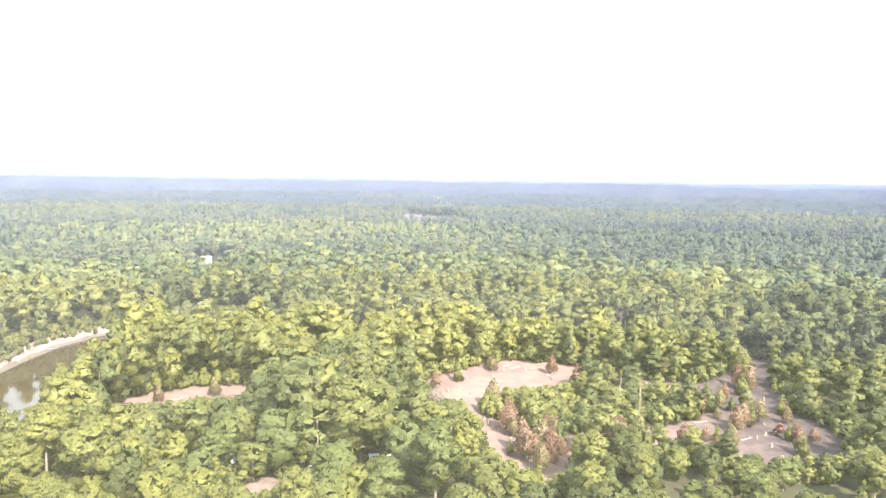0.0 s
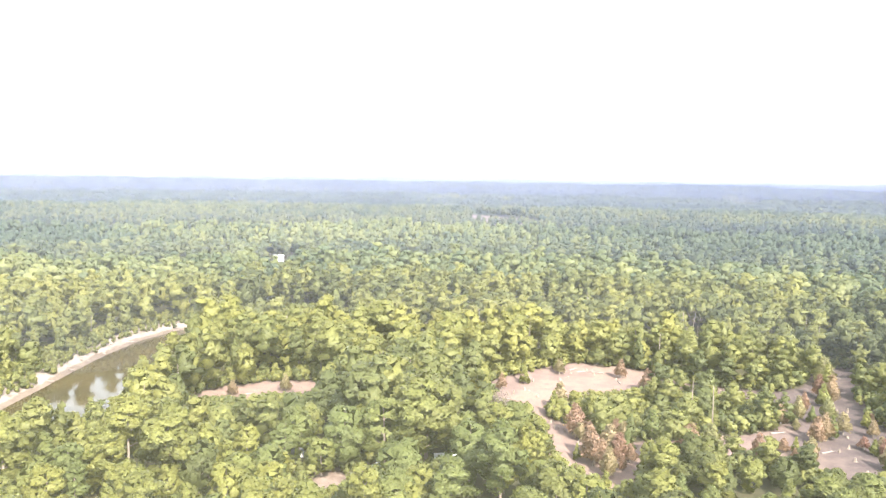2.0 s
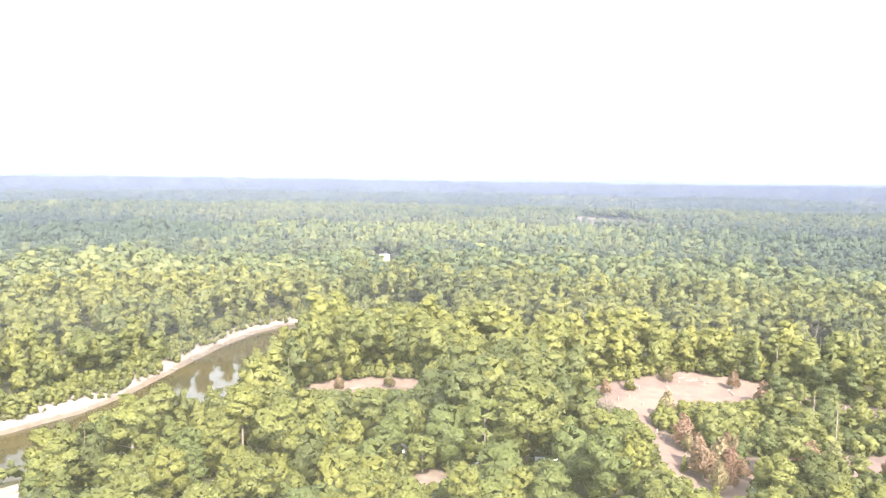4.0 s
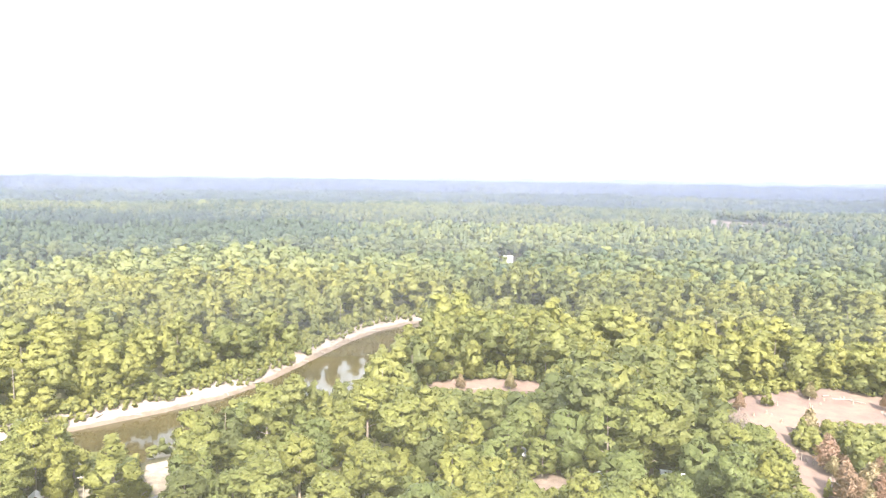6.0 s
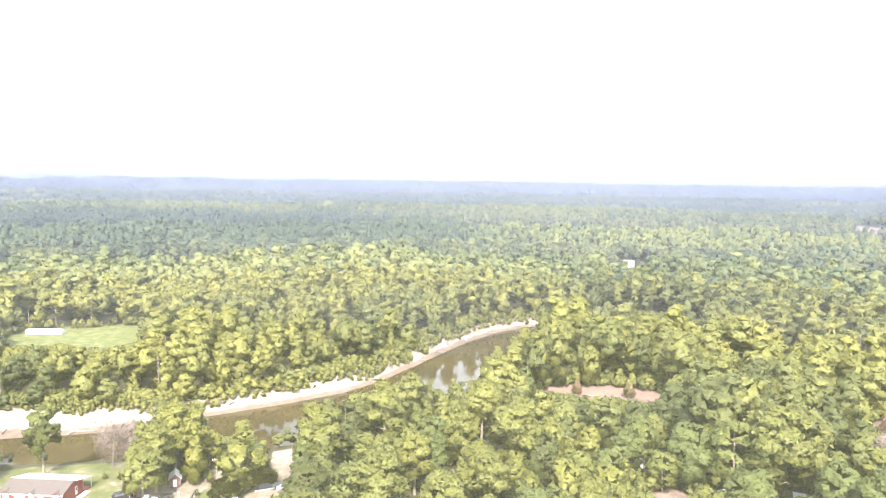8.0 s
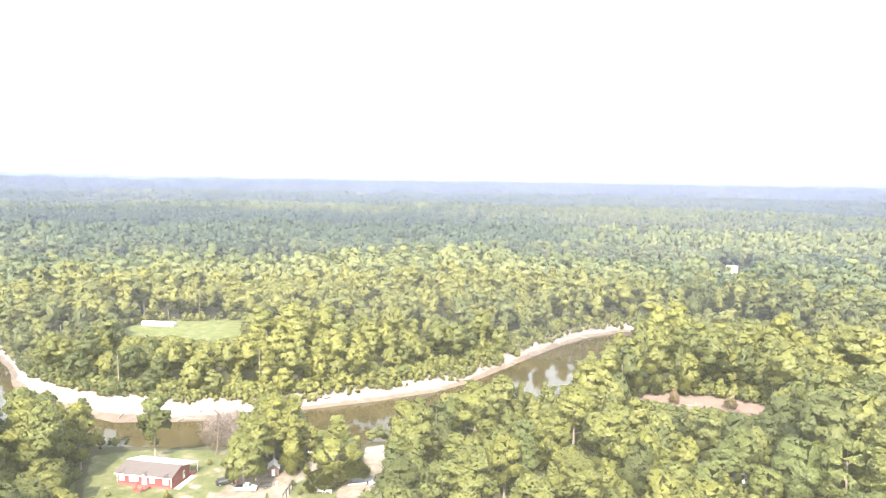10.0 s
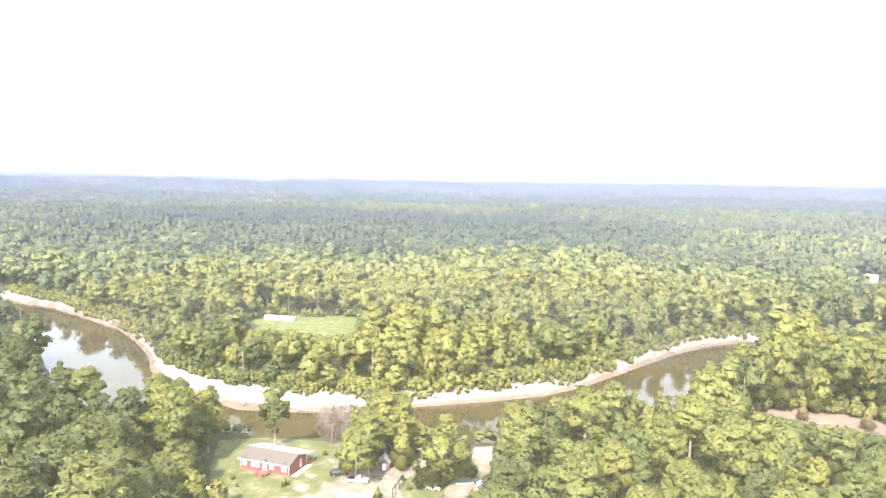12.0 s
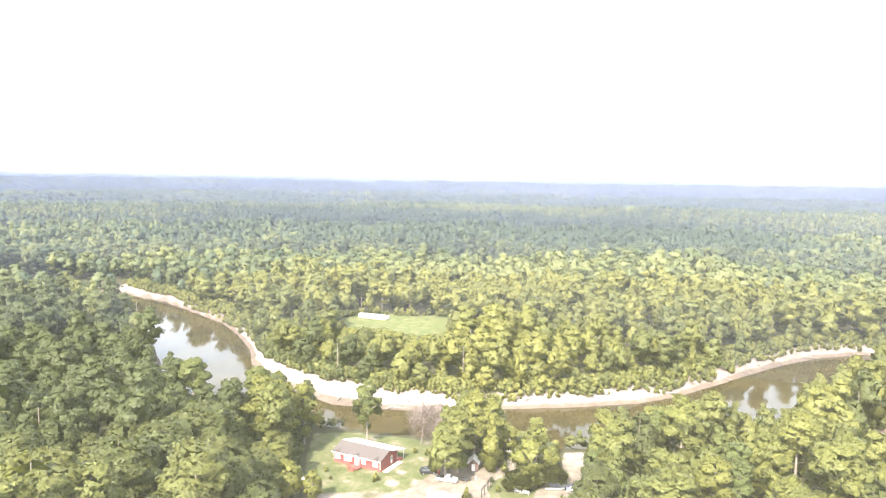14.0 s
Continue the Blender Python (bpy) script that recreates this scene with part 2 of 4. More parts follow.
def ground_z(p):
    p = np.asarray(p, float).reshape(-1, 2)
    z = (soft_noise(p, 35, 1) - 0.5) * 0.8
    near = np.hypot(*p.T) < 700
    if near.any():
        q = p[near]
        dr, ds = depth_in(RIVER, q), depth_in(SANDS, q)
        zz = z[near]
        df = np.maximum(depth_in(FLATS, q), depth_in(POND, q))
        zz = zz - np.clip((df + 4) / 8, 0, 1) * 1.0
        u = np.clip(-dr, 0, None) / (np.clip(-dr, 0, None) + np.clip(ds, 0, None) + 1e-6)
        bank = WATER_Z + (4.4 + zz) * u ** 1.5 + (soft_noise(q, 5, 3) - 0.5) * 1.5 * np.clip(-dr / 3, 0, 1) * np.clip(ds / 1.5, 0, 1)
        zz = np.where((ds > 0) & (dr <= 0), bank, zz)
        zz = np.where(dr > 0, WATER_Z - np.clip(dr * 0.25, 0, 3), zz)
        z[near] = zz
    return z


def numpy_mesh(name, verts, faces, mats, smooth=False, attrs=None, mat_index=None, normals=None):
    me = bpy.data.meshes.new(name)
    verts, faces = np.asarray(verts, np.float32), np.asarray(faces, np.int32)
    k = faces.shape[1]
    me.vertices.add(len(verts)), me.loops.add(faces.size), me.polygons.add(len(faces))
    me.vertices.foreach_set("co", verts.ravel())
    me.loops.foreach_set("vertex_index", faces.ravel())
    me.polygons.foreach_set("loop_start", np.arange(0, faces.size, k, dtype=np.int32))
    me.polygons.foreach_set("use_smooth", np.full(len(faces), smooth))
    for m in mats:
        me.materials.append(m)
    if mat_index is not None:
        me.polygons.foreach_set("material_index", np.asarray(mat_index, np.int32))
    for key, (domain, v) in (attrs or {}).items():
        a = me.attributes.new(key, 'FLOAT', domain)
        a.data.foreach_set("value", np.asarray(v, np.float32))
    if normals is not None:
        a = me.attributes.new("custom_normal", 'FLOAT_VECTOR', 'POINT')
        a.data.foreach_set("vector", np.asarray(normals, np.float32).ravel())
    me.update(calc_edges=True)
    return me


# ---- ground and water ----
def build_ground():
    az = np.radians(np.concatenate([np.arange(-36, 96, 0.38), np.arange(96, 320, 4.0)]))
    r = np.concatenate([np.arange(20, 120, 10.0), np.arange(120, 420, 2.3), 420 * 1.035 ** np.arange(0, 73), [5200.0]])
    A, Rr = np.meshgrid(az, r)
    p = np.stack([-np.sin(A) * Rr, np.cos(A) * Rr], -1).reshape(-1, 2)
    z = ground_z(p)
    na, nr = len(az), len(r)
    i, j = np.meshgrid(np.arange(nr - 1), np.arange(na), indexing="ij")
    j2 = (j + 1) % na
    quads = np.stack([i * na + j, (i + 1) * na + j, (i + 1) * na + j2, i * na + j2], -1).reshape(-1, 4)
    middle = np.array([[k, k + 1, len(p)] for k in range(na - 1)] + [[na - 1, 0, len(p)]])
    p, z = np.vstack([p, [(0.0, 0.0)]]), np.append(z, 0.0)
    quads = np.vstack([np.column_stack([quads[:, :3]]), quads[:, [0, 2, 3]], middle[:, [1, 0, 2]]])
    soft = lambda poly, w: np.clip(0.5 + depth_in(poly, p) / w, 0, 1)
    dr = depth_in(RIVER, p)
    masks = {
        "sand": np.maximum(soft(SANDS, 4), 0.72 * soft(FIELD, 30)), "wet": np.where(dr > 0, 1.0, np.clip(0.5 + (WATER_Z + 0.9 - z) / 1.6, 0, 1)),
        "mud": np.clip(0.5 + (np.maximum(depth_in(FLATS, p), depth_in(POND, p)) + 4) / 9, 0, 1) * (1 - 0.6 * soft(ISLAND, 4)), "lawn": np.maximum(soft(LAWN, 4), soft(LAWN_EAST, 4)),
        "gravel": np.maximum(soft(YARD, 4), 0.62 * soft(DRIVE, 4)) * (1 - soft(LAWN_EAST, 3)), "dirt": np.clip(0.9 + depth_in(CAMP, p) / 14, 0, 1), "clearing": np.clip(0.5 + (depth_in(MEADOW, p) + 9) / 8, 0, 1), "dark_mud": np.clip((p[:, 0] - 66) / 40, 0, 1), "silt": np.clip((p[:, 1] - 150) / 70, 0, 1) + np.clip((-p[:, 0] - 340) / 60, 0, 1) + 0.9 * np.clip(1.2 - depth_in(SANDS, p) / 2.5, 0, 1)}
    masks["sand"] = np.maximum(masks["sand"], soft(RAMP, 3) * np.clip((p[:, 1] - 131) / 6, 0, 1))
    masks["gravel"] = np.maximum(masks["gravel"], 0.9 * soft(RAMP, 3))
    for x, y, a, b in BARE:
        masks["gravel"] = np.maximum(masks["gravel"], np.clip(0.85 - 0.4 * np.hypot((p[:, 0] - x) / a, (p[:, 1] - y) / b), 0, 1))
    me = numpy_mesh("ground", np.column_stack([p, z]), quads, [M_GROUND], True, {k: ('POINT', v) for k, v in masks.items()})
    tagged(new("ground", me), "woodland floor with sand banks and dry mud flats", "ground", kind="structure")
    # water surface
    bm = bmesh.new()
    bm.faces.new([bm.verts.new((x, y, WATER_Z)) for x, y in RIVER])
    bmesh.ops.triangulate(bm, faces=bm.faces[:])
    me = bpy.data.meshes.new("water")
    bm.to_mesh(me), bm.free()
    me.materials.append(M_WATER)
    tagged(new("water", me), "still brown river water with sky reflections", "water", kind="structure")


build_ground()


# ---- trees ----
GOLD = 1.618
ICO_V = np.array([(-1, GOLD, 0), (1, GOLD, 0), (-1, -GOLD, 0), (1, -GOLD, 0), (0, -1, GOLD), (0, 1, GOLD), (0, -1, -GOLD), (0, 1, -GOLD),
                  (GOLD, 0, -1), (GOLD, 0, 1), (-GOLD, 0, -1), (-GOLD, 0, 1)], float) / 1.902
ICO_F = np.array([tuple(int(c, 16) for c in f) for f in "0b5 051 017 07a 0ab 159 5b4 ba2 a76 718 394 342 326 368 389 495 24b 62a 867 981".split()])


def finer(V, F):
    """Each face of a ball cut into four."""
    V, mids, out = list(V), {}, []

    def mid(i, j):
        key = (min(i, j), max(i, j))
        if key not in mids:
            m = V[i] + V[j]
            V.append(m / np.linalg.norm(m))
            mids[key] = len(V) - 1
        return mids[key]

    for i, j, k in F:
        p, q, r = mid(i, j), mid(j, k), mid(k, i)
        out += [(i, p, r), (p, j, q), (r, q, k), (p, q, r)]
    return np.array(V), np.array(out)


BALLS = [(ICO_V, ICO_F), finer(ICO_V, ICO_F)]


def crown_shape(rng, kind, h):
    """Where a crown begins, and how wide it is."""
    if kind == "pine":
        return h * rng.uniform(0.26, 0.42), h * rng.uniform(0.17, 0.21)
    if kind == "cone":
        return h * 0.06, h * rng.uniform(0.17, 0.21)
    if kind == "russet":
        return h * 0.2, h * rng.uniform(0.19, 0.24)
    return h * rng.uniform(0.05, 0.13), h * rng.uniform(0.25, 0.3)


# how finely a crown is built: boughs, billows on each, cut of boughs and billows, leaf sprays
DETAIL = {3: (14, 4, 0, 0, 3400), 2: (10, 3, 0, 0, 760), 1: (7, 2, 0, 0, 190), 0: (5, 0, 0, 0, 44), -1: (1, 0, 0, 0, 5)}


def crown_mesh(seed, kind, h, detail, size, sprays=1.0, airy=1.0):
    """A crown: boughs that bulge from its heart, billows on the boughs, and leaf sprays all over their outer faces. airy under 1: narrow sprays alone, with the sky between them."""
    rng = np.random.RandomState(seed)
    boughs, billows, cut, cut_small, count = DETAIL[detail]
    base, rad = crown_shape(rng, kind, h)
    tall = h - base
    core = np.array((0, 0, base + tall * 0.4))
    lobes = []
    spin = rng.uniform(0, 6.283)
    for i in range(boughs):
        u, a = (i + rng.uniform(0.15, 0.85)) / boughs, spin + 2.4 * i + rng.uniform(-0.45, 0.45)
        if kind == "pine":
            r = rad * rng.uniform(0.42, 0.6) * (1.5 if boughs < 6 else 1.1)
            reach, flat = rad * (1.02 - 0.72 * u ** 1.5) * rng.uniform(0.7, 1.15), rng.uniform(0.5, 0.7)
            z = base + (tall - r * flat) * u
        elif kind in ("cone", "russet"):
            r = rad * (0.74 - 0.4 * u) * (1.3 if boughs < 6 else 1.0) * rng.uniform(0.85, 1.2)
            reach, flat = rad * (0.86 - 0.84 * u) * rng.uniform(0.75, 1.1), 0.95
            z = base + r * 0.5 + (tall - r * 1.2) * u
        else:
            up = 1 - 1.55 * u
            r = rad * rng.uniform(0.5, 0.66) * (1.2 if boughs < 6 else 1.0)
            reach, flat = (rad - r * 0.86) * math.sqrt(max(0.0, 1 - up * up)) * rng.uniform(0.82, 1.16), rng.uniform(0.78, 0.95)
            z = core[2] + (tall * 0.58 - r * 0.84) * up * rng.uniform(0.9, 1.06)
        lobes.append((reach * math.cos(a), reach * math.sin(a), z, r, flat))
    limbs = list(lobes)
    if kind == "pine":
        lobes.append((0, 0, base + tall * 0.5, rad * 0.66, tall * 0.44 / (rad * 0.66)))
    elif kind != "russet":
        lobes.append((0, 0, core[2], rad * 0.86, min(1.7, tall * 0.47 / rad)))
    small = []
    for x, y, z, r, flat in limbs:
        out = np.array((x, y, z)) - core
        out = out / (np.linalg.norm(out) + 1e-6)
        for _ in range(billows):
            d = rng.normal(size=3) * 0.75 + out + (0, 0, 0.35)
            d /= np.linalg.norm(d)
            small.append((x + d[0] * r * 0.78, y + d[1] * r * 0.78, z + d[2] * r * flat * 0.78, r * rng.uniform(0.28, 0.42), flat))
    L = np.array(lobes + small)
    C, R = L[:, :3], np.stack([L[:, 3], L[:, 3], L[:, 3] * L[:, 4]], -1)
    P, N = [], []
    for k in range(len(L)):
        V, F = BALLS[cut if k < len(lobes) else cut_small]
        a = rng.uniform(0, 6.283)
        W = V @ np.array([(math.cos(a), math.sin(a), 0), (-math.sin(a), math.cos(a), 0), (0, 0, 1)])
        X = C[k] + W * R[k] * rng.uniform(0.86, 1.02, (len(W), 1))
        M = W / np.array((1, 1, L[k, 4]))
        mid = X[F].mean(1)
        far = (((mid[:, None] - C[None]) / R[None]) ** 2).sum(-1)
        far[:, k] = 9
        seen = (far.min(1) > 0.7) & (W[F].mean(1)[:, 2] > -0.72)
        P.append(X[F[seen]]), N.append(M[F[seen]])
    P, N = np.concatenate(P), np.concatenate(N)
    out = P - core
    N = 0.3 * N / np.linalg.norm(N, axis=-1, keepdims=True) + out / (np.linalg.norm(out, axis=-1, keepdims=True) + 1e-6)
    N = N / np.linalg.norm(N, axis=-1, keepdims=True)
    G = N + rng.normal(size=N.shape) * 0.1
    G /= np.linalg.norm(G, axis=-1, keepdims=True)
    # leaf sprays
    count = int(count * sprays)
    area = np.linalg.norm(np.cross(P[:, 1] - P[:, 0], P[:, 2] - P[:, 0]), axis=1)
    pick = rng.choice(len(P), count, p=area / area.sum())
    w = rng.dirichlet((1, 1, 1), count)[:, :, None]
    c, n = (P[pick] * w).sum(1), (N[pick] * w).sum(1)
    s = (size * rng.uniform(0.55, 1.45, count))[:, None]
    c = c + n * s * rng.uniform(-0.2, 0.6, (count, 1)) + rng.normal(size=(count, 3)) * s * 0.25
    tilt = n + rng.normal(size=(count, 3)) * 0.6
    a = np.cross(tilt, rng.normal(size=(count, 3)))
    a /= np.linalg.norm(a, axis=1)[:, None] + 1e-9
    b = np.cross(tilt / np.linalg.norm(tilt, axis=1)[:, None], a)
    q = np.stack([c + a * s * 0.7, c - a * s * 0.3 + b * s * 0.5 * airy, c - a * s * 0.4 - b * s * 0.46 * airy], 1)
    m = n + rng.normal(size=(count, 3)) * 0.5
    m /= np.linalg.norm(m, axis=1)[:, None]
    if airy < 1:
        return q.reshape(-1, 3), np.repeat(m, 3, 0), limbs
    v = np.concatenate([P.reshape(-1, 3), q.reshape(-1, 3)])
    return v, np.concatenate([G.reshape(-1, 3), np.repeat(m, 3, 0)]), limbs


def tube(path, radii, sides=6):
    """Vertices and quads of a tapered bent stem."""
    v, f = [], []
    for i, (c, r) in enumerate(zip(path, radii)):
        for k in range(sides):
            a = 6.2832 * k / sides
            v.append((c[0] + r * math.cos(a), c[1] + r * math.sin(a), c[2]))
    for i in range(len(path) - 1):
        for k in range(sides):
            k2 = (k + 1) % sides
            f.append((i * sides + k, i * sides + k2, (i + 1) * sides + k2, (i + 1) * sides + k))
    return v, f


def trunk_mesh(name, seed, kind, h, pads, mat):
    rng = np.random.RandomState(seed + 999)
    lean = rng.uniform(-0.03, 0.03, 2) * h
    at = lambda u: (lean[0] * u * u, lean[1] * u * u, h * 0.93 * u - 0.6 * (u == 0))
    r0 = h * (0.015 if kind != "russet" else 0.026)
    us = (0, 0.04, 0.15, 0.4, 0.7, 1.0)
    v, f = tube([at(u) for u in us], [r0 * 1.9, r0 * 1.3, r0, r0 * 0.78, r0 * 0.5, r0 * 0.12], 6)
    for p in pads:
        z = max(h * 0.12, p[2] - math.hypot(p[0], p[1]) * 0.45)
        s = at(z / (h * 0.93))
        lv, lf = tube([(s[0], s[1], z), ((s[0] + p[0]) / 2, (s[1] + p[1]) / 2, (z + p[2]) / 2 + 0.2), p[:3]], [r0 * 0.42, r0 * 0.3, r0 * 0.1], 4)
        f += [tuple(i + len(v) for i in q) for q in lf]
        v += lv
    return numpy_mesh(name, v, f, [mat], True)


def quads_of(v, k=3):
    return np.arange(len(v)).reshape(-1, k)


# one pattern tree of each sort and variant, 20 m tall; trees are placed as scaled copies
SORTS = {"oak": ("broadleaf_tree", M_LEAF, M_BARK, 0.44, 1.0), "pine": ("pine_tree", M_NEEDLE, M_BARK, 0.46, 1.0),
         "cone": ("young_tree", M_LEAF, M_BARK, 0.46, 0.8), "russet": ("cypress_tree", M_RUST, M_BARK, 1.5, 0.5),
         "dark": ("broadleaf_tree", M_SHADE_LEAF, M_BARK, 0.5, 1.0), "yellow": ("yellow_tree", M_YELLOW, M_BARK, 0.5, 0.9)}
LABELS = {"oak": "leafy green broadleaf tree in dense woodland", "pine": "tall pine with a bare trunk and high crown",
          "cone": "young pointed light-green tree", "russet": "small cypress with rust-brown foliage on dry mud",
          "dark": "broadleaf tree with shade-darkened leaf colour in dense woodland", "yellow": "broadleaf tree with bright yellow-green leaves"}
PATTERN = {}
for sort, (name, leaf, bark, size, sprays) in SORTS.items():
    for k in range(5 if sort in ("oak", "pine") else 3):
        v, nv, pads = crown_mesh(100 + k + 17 * len(PATTERN), sort, 20.0, 3, size, sprays, 0.5 if sort == "russet" else 1.0)
        crown = numpy_mesh("crown", v, quads_of(v), [leaf], True, normals=nv)
        PATTERN[sort, k] = (crown, trunk_mesh("trunk", k, sort, 20.0, pads, bark))


def plant(sort, x, y, h, k=None, wide=1.0, group="", label=""):
    name = SORTS[sort][0]
    k = random.randrange(5 if sort in ("oak", "pine") else 3) if k is None else k
    e = new(name)
    s = h / 20.0
    e.matrix_world = Matrix.LocRotScale((x, y, float(ground_z((x, y))[0]) - 0.1), Euler((0, 0, random.uniform(0, 6.28))), (s * wide, s * wide, s))
    for part_name, me in zip(("crown", "trunk"), PATTERN[sort, k]):
        new(part_name, me).parent = e
    return tagged(e, label or LABELS[sort], "tree", group or "woodland trees")


def scatter(r0, r1, a0, a1, step, seed):
    """Uneven places in a ring sector round the hovering point, about step metres apart."""
    rng = np.random.RandomState(seed)
    n = int(r1 / (0.9 * step)) + 2
    gx, gy = np.meshgrid(np.arange(-n, n + 1), np.arange(-n, n + 1))
    p = np.column_stack([gx.ravel() + 0.5 * (gy.ravel() % 2), gy.ravel() * 0.9]).astype(float) * step
    p += rng.uniform(-0.42, 0.42, p.shape) * step
    r, a = np.hypot(*p.T), np.degrees(np.arctan2(-p[:, 0], p[:, 1]))
    p = p[(r >= r0) & (r < r1) & ((a - a0) % 360 < (a1 - a0))]
    return p


def wooded(p):
    keep = np.ones(len(p), bool)
    near = np.hypot(*p.T) < 720
    q = p[near]
    k = np.ones(len(q), bool)
    for poly, m in ((SANDS, 0.3), (POND, 1.0), (LAWN, 2.0), (LAWN_EAST, 2.0), (YARD, 2.0), (DRIVE, 1.0), (RAMP, 2.0), (CAMP, -2.5), (MEADOW, 2.0)):
        k &= depth_in(poly, q) < -m
    k &= (depth_in(FLATS, q) < -1.0) | (depth_in(ISLAND, q) > 0)
    k &= depth_in(FAR_HOUSE_PLOT, q) < 0
    keep[near] = k
    far = (np.hypot(*p.T) > 900) & (np.hypot(*p.T) < 1650)
    keep[far] &= depth_in(FIELD, p[far]) < 0
    return p[keep]


# open ground and water that no tall tree screens from the air
OPEN = [outline(t) for t in (
    "-110,235 -106,243 -92,254 -75,260 -69,245 -89,239 -99,234",
    "-4,269 12,286 29,300 58,294 50,274 33,264 20,263 11,247 2,242",
    "14,229 27,218 37,210 28,185 20,192 16,214",
    "68,221 91,233 102,264 139,314 127,270 118,243 122,226 122,209 115,200 92,196 94,212 83,218",
    "-210,162 -192,191 -182,224 -182,261 -194,303 -185,372 -171,334 -159,276 -140,238 -140,224 -151,233 -161,225 -164,218 -172,206 -173,184 -164,154 -163,147 -192,166 -202,160 -189,145",
    "-475,92 -426,98 -343,100 -294,93 -253,107 -235,104 -237,100 -281,98 -296,89 -266,77 -264,62 -277,64 -326,64 -386,74",
    "-236,102 -230,125 -206,148 -210,161 -198,156 -182,143 -164,135 -159,143 -168,157 -173,175 -179,202 -190,175 -198,155",
    "-224,97 -210,94 -199,93 -193,103 -213,116",
    "-181,73 -190,82 -175,96 -166,98 -159,110 -155,118 -145,108 -137,101 -160,62 -168,70",
    "-144,110 -136,118 -135,125 -144,134 -144,129 -130,113 -137,101",
    "-52,173 -47,176 -43,173 -48,167", "-39,182 -36,187 -33,186 -35,181",
    "-19,190 -15,191 -15,193 -19,192.5",
    "-332,150 -356,171 -344,183 -334,214 -296,189 -295,173 -315,168")]


def height_limit(p):
    """The height to which growth may stand at each place without screening open ground behind it."""
    r, a = np.hypot(*p.T), np.arctan2(p[:, 1], p[:, 0])
    top = np.full(len(p), 99.0)
    for side in (-3.6, -1.8, 0.0, 1.8, 3.6):
        b = a + side / np.maximum(r, 30)
        dx, dy = np.cos(b), np.sin(b)
        for poly in OPEN:
            first = np.full(len(p), 1e9)
            for (x0, y0), (x1, y1) in zip(poly, np.roll(poly, -1, 0)):
                ex, ey = x1 - x0, y1 - y0
                den = dx * ey - dy * ex
                den = np.where(np.abs(den) < 1e-9, 1e-9, den)
                d = (x0 * ey - y0 * ex) / den
                k = (x0 * dy - y0 * dx) / den
                ok = (k >= 0) & (k <= 1) & (d > 0)
                first = np.where(ok, np.minimum(first, d), first)
            m = (first < 1e8) & (r < first - 1)
            top = np.where(m, np.minimum(top, EYE * (1 - r / (first * 1.02)) + 1.0), top)
    return top


def tree_heights(p, rng, pine):
    """Taller by the river and the camp, lower round the dry flats; never above the limit."""
    stand = 0.5 * soft_noise(p, 90, 8) + 0.5 * soft_noise(p, 28, 18)
    h = np.where(pine, rng.uniform(16, 25, len(p)), rng.uniform(9.5, 19, len(p))) * (0.72 + 0.56 * stand)
    low = np.clip((p[:, 0] + 15) / 40, 0, 1) * np.clip((330 - p[:, 1]) / 60, 0, 1)
    h = h * (1 - 0.33 * low)
    near = np.hypot(*p.T) < 400
    h[near] = np.minimum(h[near], height_limit(p[near]))
    return h


# leaf tones for pale young stands, and in place of cloud shadow and sunlit gaps: middle, reach along and across,
# bearing of the long side, tone
STAND_CLOUD_TONES = [(-358, 355, 150, 75, 45, 0.4), (-250, 330, 120, 60, 30, 0.2), (30, 325, 90, 28, 95, 0.4), (-45, 300, 60, 35, 100, 0.3), (40, 245, 45, 22, 90, 0.3),
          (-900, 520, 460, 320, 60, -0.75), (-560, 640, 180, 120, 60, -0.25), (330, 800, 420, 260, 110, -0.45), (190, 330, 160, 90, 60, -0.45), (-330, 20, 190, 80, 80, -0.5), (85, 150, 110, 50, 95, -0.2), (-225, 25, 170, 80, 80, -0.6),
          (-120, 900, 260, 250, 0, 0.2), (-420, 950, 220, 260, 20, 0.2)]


def stand_cloud_tone(p):
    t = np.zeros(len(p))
    for x, y, along, across, bearing, tone in STAND_CLOUD_TONES:
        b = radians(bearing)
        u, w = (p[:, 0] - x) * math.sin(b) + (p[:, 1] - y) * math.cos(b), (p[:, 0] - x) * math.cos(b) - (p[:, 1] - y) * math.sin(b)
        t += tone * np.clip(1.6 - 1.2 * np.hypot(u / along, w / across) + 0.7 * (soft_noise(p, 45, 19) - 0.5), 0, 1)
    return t


